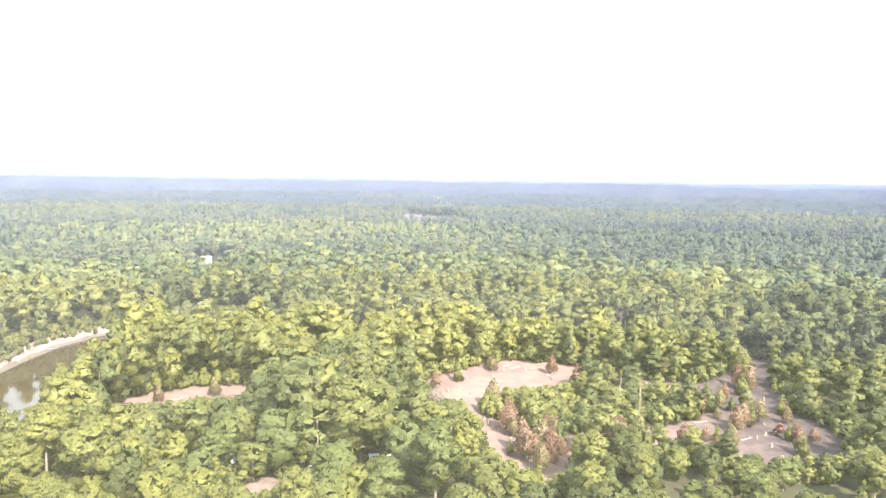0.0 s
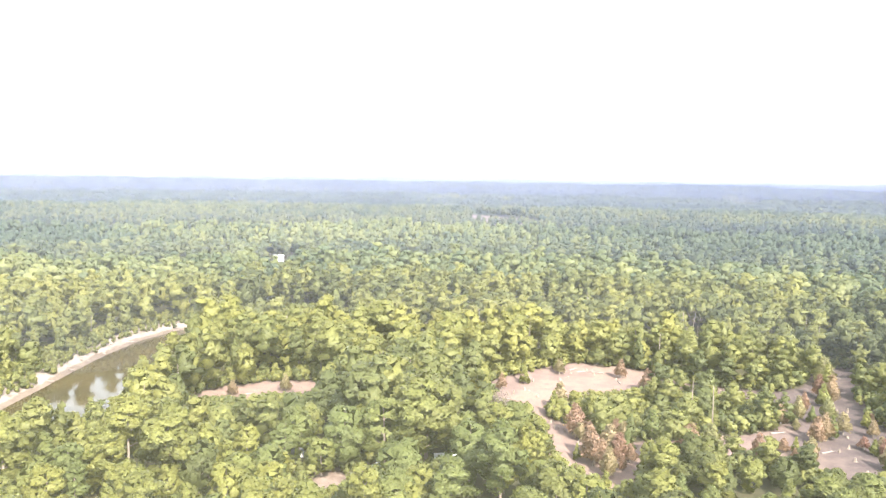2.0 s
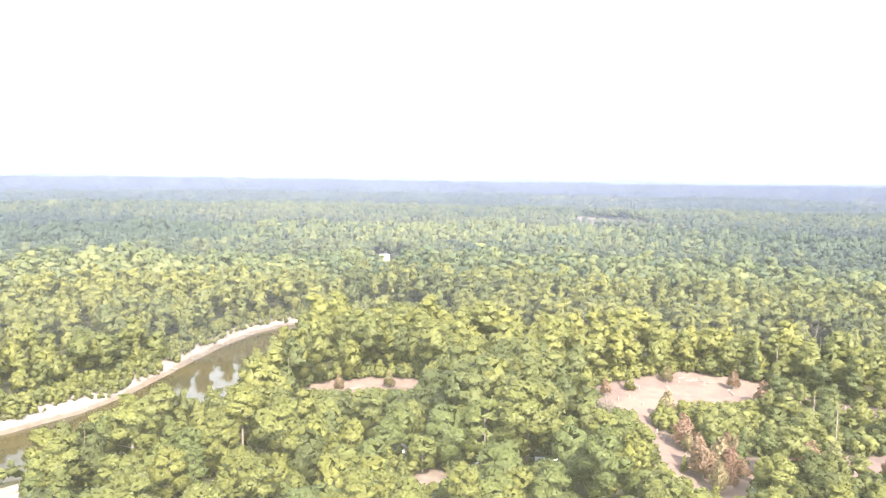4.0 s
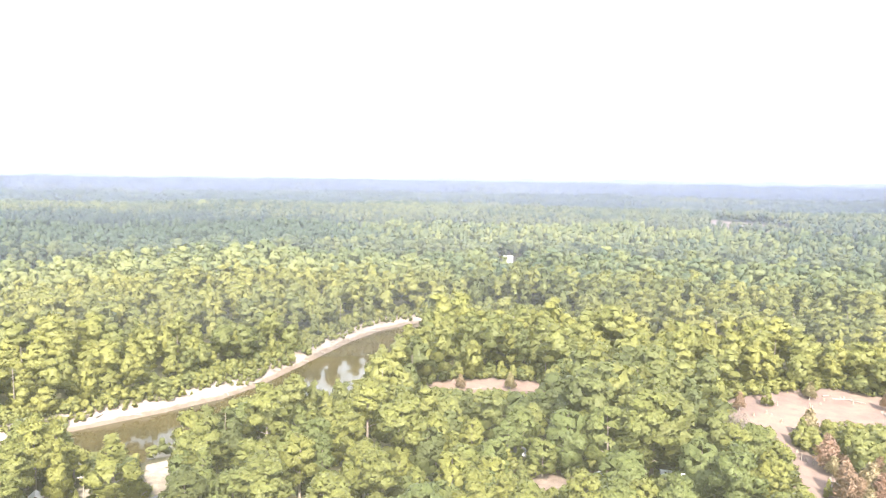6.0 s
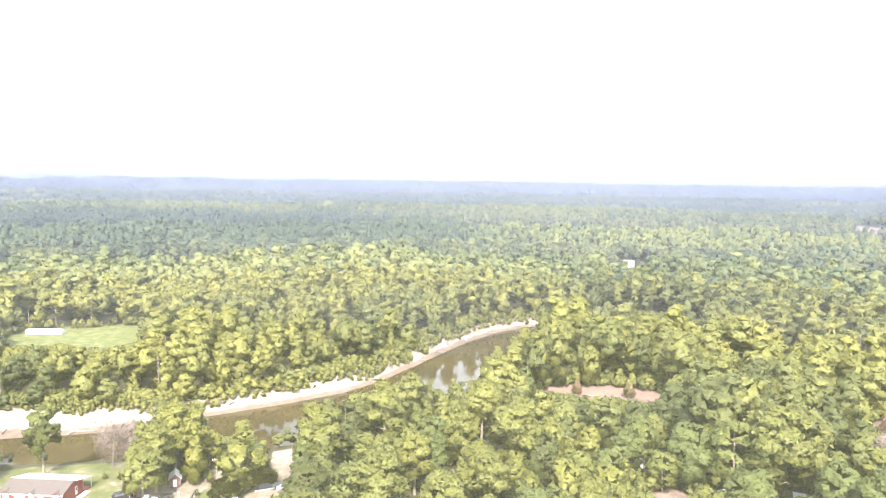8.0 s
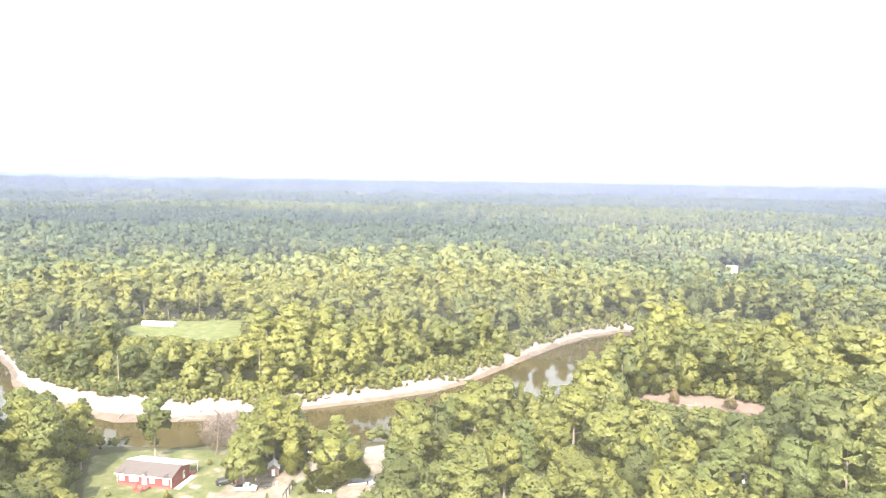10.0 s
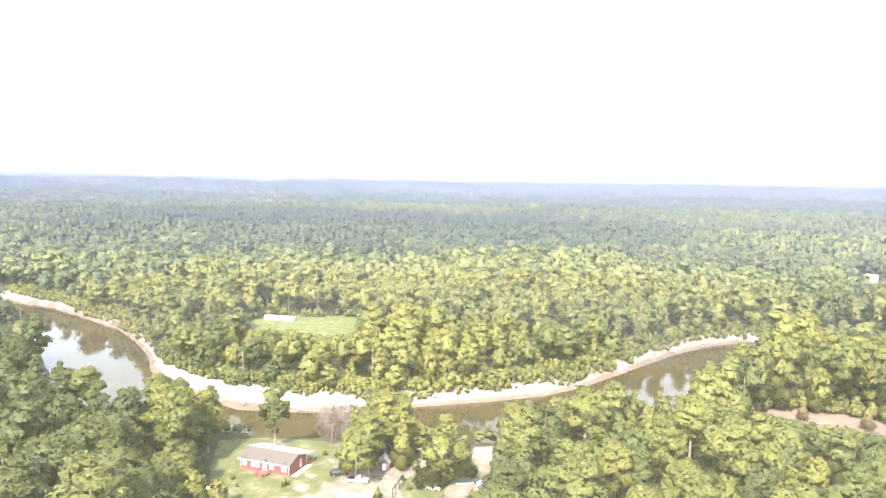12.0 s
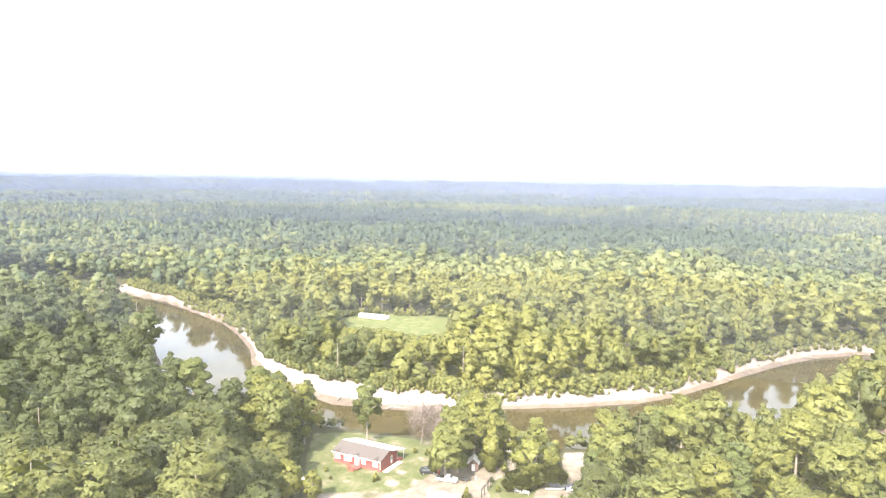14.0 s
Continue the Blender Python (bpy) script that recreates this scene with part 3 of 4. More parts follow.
def woods(name, label, pts, detail, size, seed, variants=8, leaf=None, pine_share=0.4, heights=None):
    """Many trees joined into one mesh of leaf clumps."""
    rng = np.random.RandomState(seed)
    pats = []
    for k in range(variants):
        kind = "pine" if k < variants * pine_share else ("cone" if k >= variants - 2 else "oak")
        pats.append(crown_mesh(seed * 31 + k, kind, 20.0, detail, size)[:2])
    which = rng.randint(0, variants, len(pts))
    h = tree_heights(pts, rng, which < variants * pine_share) if heights is None else rng.uniform(*heights, len(pts))
    if heights is not None:
        h = np.minimum(h, height_limit(pts))
    z = ground_z(pts)
    vs, ns, tints = [], [], []
    for k in range(variants):
        i = np.where((which == k) & (h > (4.5 if heights is None else 0.8)))[0]
        if not len(i):
            continue
        a = rng.uniform(0, 6.283, len(i))
        s = h[i] / 20.0
        w = s * rng.uniform(0.92, 1.2, len(i)) * np.clip(15 / h[i], 1, 1.25)
        P, N = pats[k]
        ca, sa = np.cos(a)[:, None], np.sin(a)[:, None]
        turn = lambda Q: (Q[None, :, 0] * ca - Q[None, :, 1] * sa, Q[None, :, 0] * sa + Q[None, :, 1] * ca)
        X, Y = turn(P)
        vs.append(np.stack([X * w[:, None] + pts[i, 0, None], Y * w[:, None] + pts[i, 1, None], P[None, :, 2] * s[:, None] + z[i, None]], -1).reshape(-1, 3))
        NX, NY = turn(N)
        ns.append(np.stack([NX, NY, np.broadcast_to(N[None, :, 2], NX.shape)], -1).reshape(-1, 3))
        # chance tint of each tree plus the painted cloud shadow or sunlit tone
        tints.append(np.repeat(0.1 + 0.75 * rng.uniform(0, 1, len(i)) + stand_cloud_tone(pts[i]), len(P) // 3))
    v = np.concatenate(vs)
    me = numpy_mesh(name, v, quads_of(v), [leaf or M_WOODS], True, {"tint": ('FACE', np.concatenate(tints))}, normals=np.concatenate(ns))
    return tagged(new(name, me), label, "woods", kind="stuff")


near_pts = wooded(scatter(118, 200, -35, 93, 9.6, 5))
near_pts = near_pts[np.hypot(near_pts[:, 0] + 80, near_pts[:, 1] - 118) > 7]
rng = np.random.RandomState(3)
piny = rng.rand(len(near_pts)) < 0.05 + 0.45 * soft_noise(near_pts, 40, 12)
for (x, y), pine, h, tone in zip(near_pts, piny, tree_heights(near_pts, rng, piny), stand_cloud_tone(near_pts)):
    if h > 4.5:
        # low tone picks the sort whose leaves have shade put into their colour
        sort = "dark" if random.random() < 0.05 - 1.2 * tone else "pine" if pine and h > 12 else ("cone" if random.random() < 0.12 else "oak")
        plant(sort, x, y, h, wide=random.uniform(1.1, 1.35) if sort in ("oak", "dark") else random.uniform(1.05, 1.25))

woods("woodland", "dense mixed green woodland by the river", wooded(scatter(200, 330, -35, 93, 9.2, 6)), 2, 0.66, 1)
woods("woodland", "dense mixed woodland beyond the river", wooded(scatter(330, 480, -35, 93, 9.2, 17)), 1, 1.0, 6)
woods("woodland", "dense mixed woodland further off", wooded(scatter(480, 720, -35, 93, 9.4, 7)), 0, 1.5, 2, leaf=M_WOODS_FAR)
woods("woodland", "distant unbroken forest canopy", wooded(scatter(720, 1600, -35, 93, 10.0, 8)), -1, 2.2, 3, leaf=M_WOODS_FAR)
woods("woodland", "woods behind the hovering point", scatter(60, 600, 97, 322, 17.0, 9), -1, 2.0, 4)
woods("woodland", "woods below the hovering point", wooded(scatter(22, 118, -180, 180, 9.2, 14)), 1, 1.1, 11)
for x, y in scatter(1.5, 22, -180, 180, 9.0, 15):
    plant("oak" if random.random() < 0.7 else "pine", x, y, random.uniform(13, 19), wide=1.15)
low = wooded(scatter(120, 440, -35, 93, 2.8, 10))
edge = np.max([depth_in(poly, low) for poly in (SANDS, POND, LAWN, LAWN_EAST, YARD, RAMP, CAMP, MEADOW, FLATS)], 0)
back = np.array([(-208, 82), (-200, 78), (-168, 106), (-176, 114)], float)
flats = np.maximum(depth_in(FLATS, low), depth_in(POND, low))
low = low[((edge > -6) | (flats > -13) | (height_limit(low) < 9)) & (depth_in(back, low) < 0) & (np.max([depth_in(poly, low) for poly in OPEN], 0) < -0.8)]
woods("undergrowth", "low leafy shrubs along banks and clearings", low, 0, 2.2, 5, pine_share=0.0, heights=(1.8, 6.0))


def stems(pts, share, seed):
    """Pale trunks that show here and there between the crowns, joined into one mesh."""
    rng = np.random.RandomState(seed)
    v, f = [], []
    for x, y in pts[rng.rand(len(pts)) < share]:
        h, z = rng.uniform(11, 17), float(ground_z((x, y))[0])
        tv, tf = tube([(x, y, z - 0.3), (x + rng.uniform(-0.5, 0.5), y, z + h)], [0.24, 0.1], 4)
        f += [tuple(i + len(v) for i in q) for q in tf]
        v += tv
    tagged(new("tree_stems", numpy_mesh("tree_stems", v, f, [M_BARK], True)), "pale tree trunks showing between the crowns", "trunks", kind="stuff")


edge_pts = wooded(scatter(178, 420, -35, 93, 6.0, 31))
stems(edge_pts[(height_limit(edge_pts) > 20) & (depth_in(CAMP, edge_pts) < -8) & (np.hypot(*edge_pts.T) > 215)], 0.05, 5)
bank = scatter(200, 560, -5, 93, 1.9, 23)
d = depth_in(SANDS, bank)
bank = bank[(d < 2.2 + 2.5 * (soft_noise(bank, 14, 43) - 0.5) + 6 * np.clip(soft_noise(bank, 9, 41) - 0.35, 0, 1) * np.clip((bank[:, 1] - 120) / 40 + np.clip((-bank[:, 0] - 330) / 40, 0, 1), 0, 1)) & (d > -10) & (depth_in(np.vstack([outline(FAR_WATER), [(-60, 600), (-700, 600)]]), bank) > 0)]
woods("undergrowth", "thick bushes overhanging the sand bank", bank, 0, 2.2, 9, pine_share=0.0, heights=(1.6, 4.6))


def far_canopy():
    az = np.radians(np.arange(-40, 100, 0.26))
    r = 1580 * 1.0095 ** np.arange(0, 122)
    A, Rr = np.meshgrid(az, r)
    rng = np.random.RandomState(4)
    Rr = Rr * (1 + rng.uniform(-0.003, 0.003, Rr.shape))
    p = np.stack([-np.sin(A) * Rr, np.cos(A) * Rr], -1).reshape(-1, 2)
    z = 8 + 15 * rng.rand(len(p)) + 10 * (soft_noise(p, 160, 3) - 0.4)
    far = np.clip((Rr.ravel() - 2300) / 2650, 0, 1)
    z += far ** 1.3 * (54 + 10 * soft_noise(p, 900, 6))
    stretch = np.column_stack([np.degrees(A.ravel()) * 14, Rr.ravel() * 0.35])
    fields = soft_noise(stretch, 60, 15)
    z = np.where(fields > 0.8, z - 12, z)
    z[Rr.ravel() < 1595] = 0.5
    z[depth_in(FIELD, p) > -10] = 0.4
    na, nr = len(az), len(r)
    i, j = np.meshgrid(np.arange(nr - 1), np.arange(na - 1), indexing="ij")
    q = np.stack([i * na + j, (i + 1) * na + j, (i + 1) * na + j + 1, i * na + j + 1], -1).reshape(-1, 4)
    # low tints darken the canopy in place of shade between its crowns; fields stay pale
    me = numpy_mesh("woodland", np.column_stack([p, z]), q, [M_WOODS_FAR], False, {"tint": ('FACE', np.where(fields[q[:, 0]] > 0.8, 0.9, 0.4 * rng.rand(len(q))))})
    tagged(new("woodland", me), "hazy forest reaching to the horizon", "woods", kind="stuff")


far_canopy()


# ---- see-through shells added in place of hazy air ----
def haze(r, share):
    n = 96
    v = [(r * math.cos(6.2832 * k / n), r * math.sin(6.2832 * k / n), z) for z in (-12, 120) for k in range(n)]
    f = [(k, (k + 1) % n, n + (k + 1) % n, n + k) for k in range(n)]
    # farther shells get a brighter colour, which pales the horizon
    tagged(new("haze", numpy_mesh("haze", v, f, [haze_material("haze", share, NEAR_VEIL if r < 100 else HAZE_FAR * min(5.0, 1 + max(0, r - 1200) / 950))], True)), "see-through shell standing in for summer haze", "haze", kind="structure")


# the nearest shell is an added veil that lifts dark tones like lens glare
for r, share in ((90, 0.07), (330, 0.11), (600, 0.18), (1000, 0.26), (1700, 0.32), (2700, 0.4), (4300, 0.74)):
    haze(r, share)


# ---- building blocks for the things ----
def part(name, bm, material, parent, label=""):
    me = bpy.data.meshes.new(name)
    bmesh.ops.recalc_face_normals(bm, faces=bm.faces[:])
    bm.to_mesh(me), bm.free()
    me.materials.append(material)
    ob = new(name, me)
    ob.parent = parent
    return tagged(ob, label)


def thing(name, x, y, turn, label, category, group="", z=None):
    e = new(name)
    e.matrix_world = pose(x, y, float(ground_z((x, y))[0]) if z is None else z, 0, 0, turn)
    return tagged(e, label, category, group)


def add_box(bm, x0, x1, y0, y1, z0, z1, soft=0.0):
    r = bmesh.ops.create_cube(bm, size=1.0, matrix=Matrix.LocRotScale(((x0 + x1) / 2, (y0 + y1) / 2, (z0 + z1) / 2), None, (x1 - x0, y1 - y0, z1 - z0)))
    if soft:
        edges = list({e for v in r["verts"] for e in v.link_edges})
        bmesh.ops.bevel(bm, geom=edges, offset=soft, segments=1, affect='EDGES')
    return bm


def box(x0, x1, y0, y1, z0, z1, soft=0.02):
    return add_box(bmesh.new(), x0, x1, y0, y1, z0, z1, soft)


def prism(points, a0, a1, axis="x"):
    """A solid from a closed outline: (y, z) points swept along x, or (x, z) points swept along y."""
    bm = bmesh.new()
    put = (lambda a, p: (a, p[0], p[1])) if axis == "x" else (lambda a, p: (p[0], a, p[1]))
    u = [bm.verts.new(put(a0, p)) for p in points]
    w = [bm.verts.new(put(a1, p)) for p in points]
    bm.faces.new(u), bm.faces.new(w[::-1])
    for i in range(len(points)):
        j = (i + 1) % len(points)
        bm.faces.new((u[j], u[i], w[i], w[j]))
    return bm


def rod(p, q, r, r2=None, sides=8, bm=None):
    """A round bar between two places."""
    bm = bm or bmesh.new()
    p, q = Vector(p), Vector(q)
    m = Matrix.Translation((p + q) / 2) @ (q - p).to_track_quat("Z", "Y").to_matrix().to_4x4()
    bmesh.ops.create_cone(bm, cap_ends=True, segments=sides, radius1=r, radius2=r if r2 is None else r2, depth=(q - p).length, matrix=m)
    return bm


def siding(name, colour, pitch):
    """Painted boards lying one above the other."""
    m, n, l, b = node_material(name)
    g = n.new("ShaderNodeNewGeometry")
    sep = n.new("ShaderNodeSeparateXYZ")
    l.new(g.outputs["Position"], sep.inputs[0])
    saw = maths(n, l, 'FRACT', maths(n, l, 'DIVIDE', sep.outputs["Z"], pitch))
    grime = noise_node(n, l, 1.2, 5)
    c = ramp(n, l, grime, [(0.3, tuple(v * 0.75 for v in colour)), (0.7, tuple(v * 1.15 for v in colour))])
    l.new(c, b.inputs["Base Color"])
    b.inputs["Roughness"].default_value = 0.6
    bump(n, l, b, saw, 0.6, 0.03)
    return m


M_RED = siding("red_siding", (0.19, 0.034, 0.034), 0.2)
M_BROWN = siding("brown_boards", (0.11, 0.06, 0.05), 0.2)
M_TRIM = plain("white_trim", (0.62, 0.6, 0.57), 0.5)
M_SHINGLE = plain("roof_shingles", (0.06, 0.048, 0.045), 0.9, vary=0.25, scale=2.5)
M_METAL_ROOF = plain("white_metal_roof", (0.5, 0.49, 0.47), 0.4, vary=0.1, scale=0.8)
M_CONCRETE = plain("concrete", (0.36, 0.33, 0.3), 0.85, scale=1.2)
M_DARK_CONCRETE = plain("damp_concrete", (0.11, 0.1, 0.105), 0.7, scale=1.2)
M_STEEL = plain("dark_steel", (0.045, 0.042, 0.04), 0.55, 0.3)
M_POLE = plain("pole_wood", (0.2, 0.165, 0.13), 0.9)
M_RED_WOOD = plain("red_deck_wood", (0.27, 0.06, 0.05), 0.75)
M_WHITE_PAINT = plain("white_car_paint", (0.6, 0.6, 0.6), 0.3, vary=0.06)
M_GREY_PAINT = plain("silver_car_paint", (0.36, 0.37, 0.38), 0.3, vary=0.06)
M_BLACK_PAINT = plain("black_car_paint", (0.02, 0.02, 0.023), 0.25, vary=0.1)
M_RUBBER = plain("rubber", (0.02, 0.02, 0.02), 0.85)
M_RIM = plain("wheel_metal", (0.4, 0.4, 0.41), 0.35, 0.8)
M_TARP = plain("white_tarp", (0.66, 0.67, 0.68), 0.6, vary=0.1)
M_CAMPER = plain("camper_shell", (0.1, 0.105, 0.115), 0.45, vary=0.12)
M_LIGHT = plain("lamp_glass", (0.5, 0.46, 0.4), 0.2)


def glass_material():
    m, n, l, b = node_material("window_glass")
    l.new(ramp(n, l, noise_node(n, l, 0.7, 2), [(0.3, (0.06, 0.07, 0.075)), (0.7, (0.12, 0.13, 0.135))]), b.inputs["Base Color"])
    b.inputs["Roughness"].default_value = 0.05
    return m


M_GLASS = glass_material()
M_CURTAIN = plain("pale_window_blind", (0.55, 0.54, 0.52), 0.4, vary=0.08)


# ---- the house on the river bank ----
def window_on(parent, x, z, w, h, y=-0.03):
    f = bmesh.new()
    for x0, x1, z0, z1 in ((-w / 2 - 0.09, w / 2 + 0.09, h / 2, h / 2 + 0.09), (-w / 2 - 0.09, w / 2 + 0.09, -h / 2 - 0.09, -h / 2),
                           (-w / 2 - 0.09, -w / 2, -h / 2, h / 2), (w / 2, w / 2 + 0.09, -h / 2, h / 2), (-w / 2, w / 2, -0.03, 0.03)):
        add_box(f, x + x0, x + x1, y - 0.05, y + 0.05, z + z0, z + z1)
    win = part("window", f, M_TRIM, parent, "white-framed sash window")
    part("pane", box(x - w / 2, x + w / 2, y - 0.015, y + 0.02, z - h / 2, z + h / 2, 0), M_CURTAIN, win)
    part("sill", box(x - w / 2 - 0.14, x + w / 2 + 0.14, y - 0.12, y + 0.04, z - h / 2 - 0.15, z - h / 2 - 0.09), M_TRIM, win)


def red_house():
    L, W, base, top, ridge = 15.4, 8.9, 0.65, 3.15, 4.75
    h = thing("house", -177.7, 76.6, 30.4, "long red single-storey house with grey shingles and white metal back roof", "house", z=0.0)
    part("skirting", add_box(box(0.05, L - 0.05, 0.05, W - 0.05, -0.5, base, 0), 0.02, L - 0.02, 0.02, W - 0.02, base - 0.06, base), M_RED_WOOD, h, "red board skirting")
    part("wall", box(0, L, 0, 0.18, base, top, 0), M_RED, h)
    part("wall", box(0, L, W - 0.18, W, base, top, 0), M_RED, h)
    for x in (0, L - 0.18):
        part("wall", prism([(0.18, base), (W - 0.18, base), (W - 0.18, top), (W / 2, ridge - 0.12), (0.18, top)], x, x + 0.18), M_RED, h, "gable wall of red siding")
    for x in (-0.02, L - 0.08):
        for y in (-0.02, W - 0.08):
            part("corner_board", box(x, x + 0.1, y, y + 0.1, base, top - 0.05, 0), M_TRIM, h)
    t = 0.16
    part("roof", prism([(-0.5, top - 0.12), (W / 2, ridge), (W / 2, ridge + t), (-0.5, top - 0.12 + t)], -0.4, L + 0.45), M_SHINGLE, h, "grey-brown shingle slope")
    part("porch_roof", prism([(W / 2 + 0.01, ridge + 0.02), (W + 2.6, top - 0.2), (W + 2.6, top - 0.08), (W / 2 + 0.01, ridge + t + 0.02)], -0.4, L + 1.0), M_METAL_ROOF, h, "white metal slope over the back porch")
    part("fascia", box(-0.4, L + 0.45, -0.54, -0.502, top - 0.2, top + 0.05, 0), M_TRIM, h)
    for x in np.linspace(0.2, L + 0.7, 6):
        part("porch_post", box(x - 0.06, x + 0.06, W + 2.35, W + 2.47, -0.3, top - 0.16), M_TRIM, h)
    part("porch_floor", box(0, L + 0.6, W + 0.01, W + 2.5, 0.1, 0.35), M_RED_WOOD, h)
    for x, w in ((1.4, 2.3), (7.85, 2.0), (13.9, 2.4)):
        pk = top + 0.62
        d = part("dormer", prism([(x - w / 2, top - 0.1), (x + w / 2, top - 0.1), (x, pk - 0.05)], -0.3, 0.1, "y"), M_TRIM if w == 2.0 else M_RED, h, "small front gable")
        for s in (-1, 1):
            a, b = (x + s * (w / 2 + 0.25), top - 0.2), (x, pk)
            part("dormer_roof", prism([a, b, (b[0], b[1] + 0.12), (a[0], a[1] + 0.12)], -0.62, 1.9, "y"), M_SHINGLE, d)
    for x, w in ((1.4, 1.25), (4.15, 1.0), (5.55, 1.0), (10.0, 1.15), (13.85, 1.3)):
        window_on(h, x, 2.0, w, 1.15)
    door = part("door", box(7.4, 8.3, -0.06, 0.02, base + 0.02, 2.75), M_TRIM, h, "white front door with glazed oval")
    part("pane", box(7.65, 8.05, -0.08, -0.062, 1.5, 2.4, 0), M_GLASS, door)
    part("frame", add_box(add_box(box(7.22, 7.39, -0.08, 0.0, base, 2.9, 0), 8.31, 8.48, -0.08, 0.0, base, 2.9), 7.39, 8.31, -0.08, 0.0, 2.76, 2.9), M_TRIM, door)
    side = part("side_door", box(L - 0.01, L + 0.05, 5.4, 6.3, base + 0.02, 2.75), M_TRIM, h, "white side door")
    part("pane", box(L + 0.052, L + 0.07, 5.6, 6.1, 1.7, 2.5, 0), M_GLASS, side)
    part("walk", box(L + 0.35, L + 1.9, 0.6, W, -0.3, 0.22), M_CONCRETE, h, "pale slab along the gable end")
    # red front deck with steps and rails
    deck = part("deck", box(6.0, 9.6, -2.2, -0.05, 0.45, 0.6), M_RED_WOOD, h, "red wooden front deck")
    for k in range(3):
        part("step", box(7.1, 8.6, -2.55 - 0.3 * k, -2.22 - 0.3 * k, 0.3 - 0.16 * k, 0.36 - 0.16 * k), M_RED_WOOD, deck)
    for a, b in (((6.05, -2.15), (7.0, -2.15)), ((8.7, -2.15), (9.55, -2.15)), ((6.05, -2.15), (6.05, -0.15)), ((9.55, -2.15), (9.55, -0.15)),
                 ((7.0, -2.15), (7.0, -3.2)), ((8.7, -2.15), (8.7, -3.2))):
        drop = 0.55 if b[1] < -3 else 0.0
        part("rail", rod((*a, 1.5), (*b, 1.5 - drop), 0.05), M_RED_WOOD, deck)
        part("rail", rod((*a, 1.05), (*b, 1.05 - drop), 0.035), M_RED_WOOD, deck)
        for e, z in ((a, 0.0), (b, drop)):
            part("post", box(e[0] - 0.05, e[0] + 0.05, e[1] - 0.05, e[1] + 0.05, -0.2, 1.56 - z), M_RED_WOOD, deck)


red_house()


# ---- yard ----
def garden_shed():
    s = thing("garden_shed", -152.6, 105.4, 52, "small brown shed with a steep white metal roof", "shed")
    W, D, H = 2.6, 3.4, 2.3
    for x in (0, W - 0.1):
        part("wall", box(x, x + 0.1, 0.1, D - 0.1, 0.1, H, 0), M_BROWN, s)
    for y in (0, D - 0.1):
        part("wall", prism([(0, 0.1), (W, 0.1), (W, H), (W / 2, H + 1.15), (0, H)], y, y + 0.1, "y"), M_BROWN, s)
    for k in (-1, 1):
        a, b = (W / 2 + k * (W / 2 + 0.35), H - 0.28), (W / 2, H + 1.2)
        part("roof", prism([a, b, (b[0], b[1] + 0.08), (a[0], a[1] + 0.08)], -0.3, D + 0.3, "y"), M_METAL_ROOF, s, "white metal roof slope")
    door = part("door", box(0.8, 1.75, -0.05, 0.0, 0.15, 2.05), M_TRIM, s, "white door")
    part("handle", box(1.6, 1.66, -0.1, -0.05, 1.0, 1.15), M_STEEL, door)
    part("skid", box(0.05, W - 0.05, 0.05, D - 0.05, -0.3, 0.1, 0), M_STEEL, s)


def utility_pole():
    p = thing("utility_pole", -141.6, 111.5, 55, "wooden utility pole with crossarm and transformer", "pole")
    part("pole", rod((0, 0, -0.5), (0, 0, 8.6), 0.17, 0.11, 10), M_POLE, p)
    part("crossarm", box(-1.3, 1.3, -0.08, 0.08, 8.0, 8.2), M_POLE, p)
    for x in (-1.15, -0.5, 0.5, 1.15):
        part("insulator", rod((x, 0, 8.2), (x, 0, 8.42), 0.07, 0.04), M_TRIM, p)
    t = part("transformer", rod((0.32, 0, 6.7), (0.32, 0, 7.6), 0.24, sides=12), M_GREY_PAINT, p, "grey transformer can")
    part("bracket", box(0.05, 0.2, -0.06, 0.06, 7.0, 7.3), M_STEEL, t)


def entrance_frame():
    g = thing("entrance_gate", -137.0, 98.7, 126, "dark steel gate frame across the sandy drive", "gate")
    L = 7.6
    for x in (0, L / 3, 2 * L / 3, L):
        part("post", box(x - 0.09, x + 0.09, -0.09, 0.09, -0.3, 2.75), M_STEEL, g)
    for z in (2.1, 2.66):
        part("rail", box(0.09, L - 0.09, -0.06, 0.06, z - 0.06, z + 0.06), M_STEEL, g)
    for x in np.arange(0.5, L, 0.62):
        part("bar", box(x - 0.03, x + 0.03, -0.03, 0.03, 2.161, 2.599, 0), M_STEEL, g)
    part("rail", box(0.09, L / 3 - 0.09, -0.05, 0.05, 0.5, 0.6), M_STEEL, g)
    part("rail", box(2 * L / 3 + 0.09, L - 0.09, -0.05, 0.05, 0.5, 0.6), M_STEEL, g)


def white_bench(x, y, turn):
    b = thing("bench", x, y, turn, "white painted bench on the lawn", "bench", "benches on the lawn")
    part("seat", box(-0.9, 0.9, -0.28, 0.28, 0.42, 0.48), M_TRIM, b)
    part("backrest", box(-0.9, 0.9, 0.24, 0.32, 0.5, 0.95), M_TRIM, b)
    for lx in (-0.75, 0.75):
        for ly in (-0.22, 0.22):
            part("leg", box(lx - 0.05, lx + 0.05, ly - 0.05, ly + 0.05, -0.15, 0.42), M_TRIM, b)


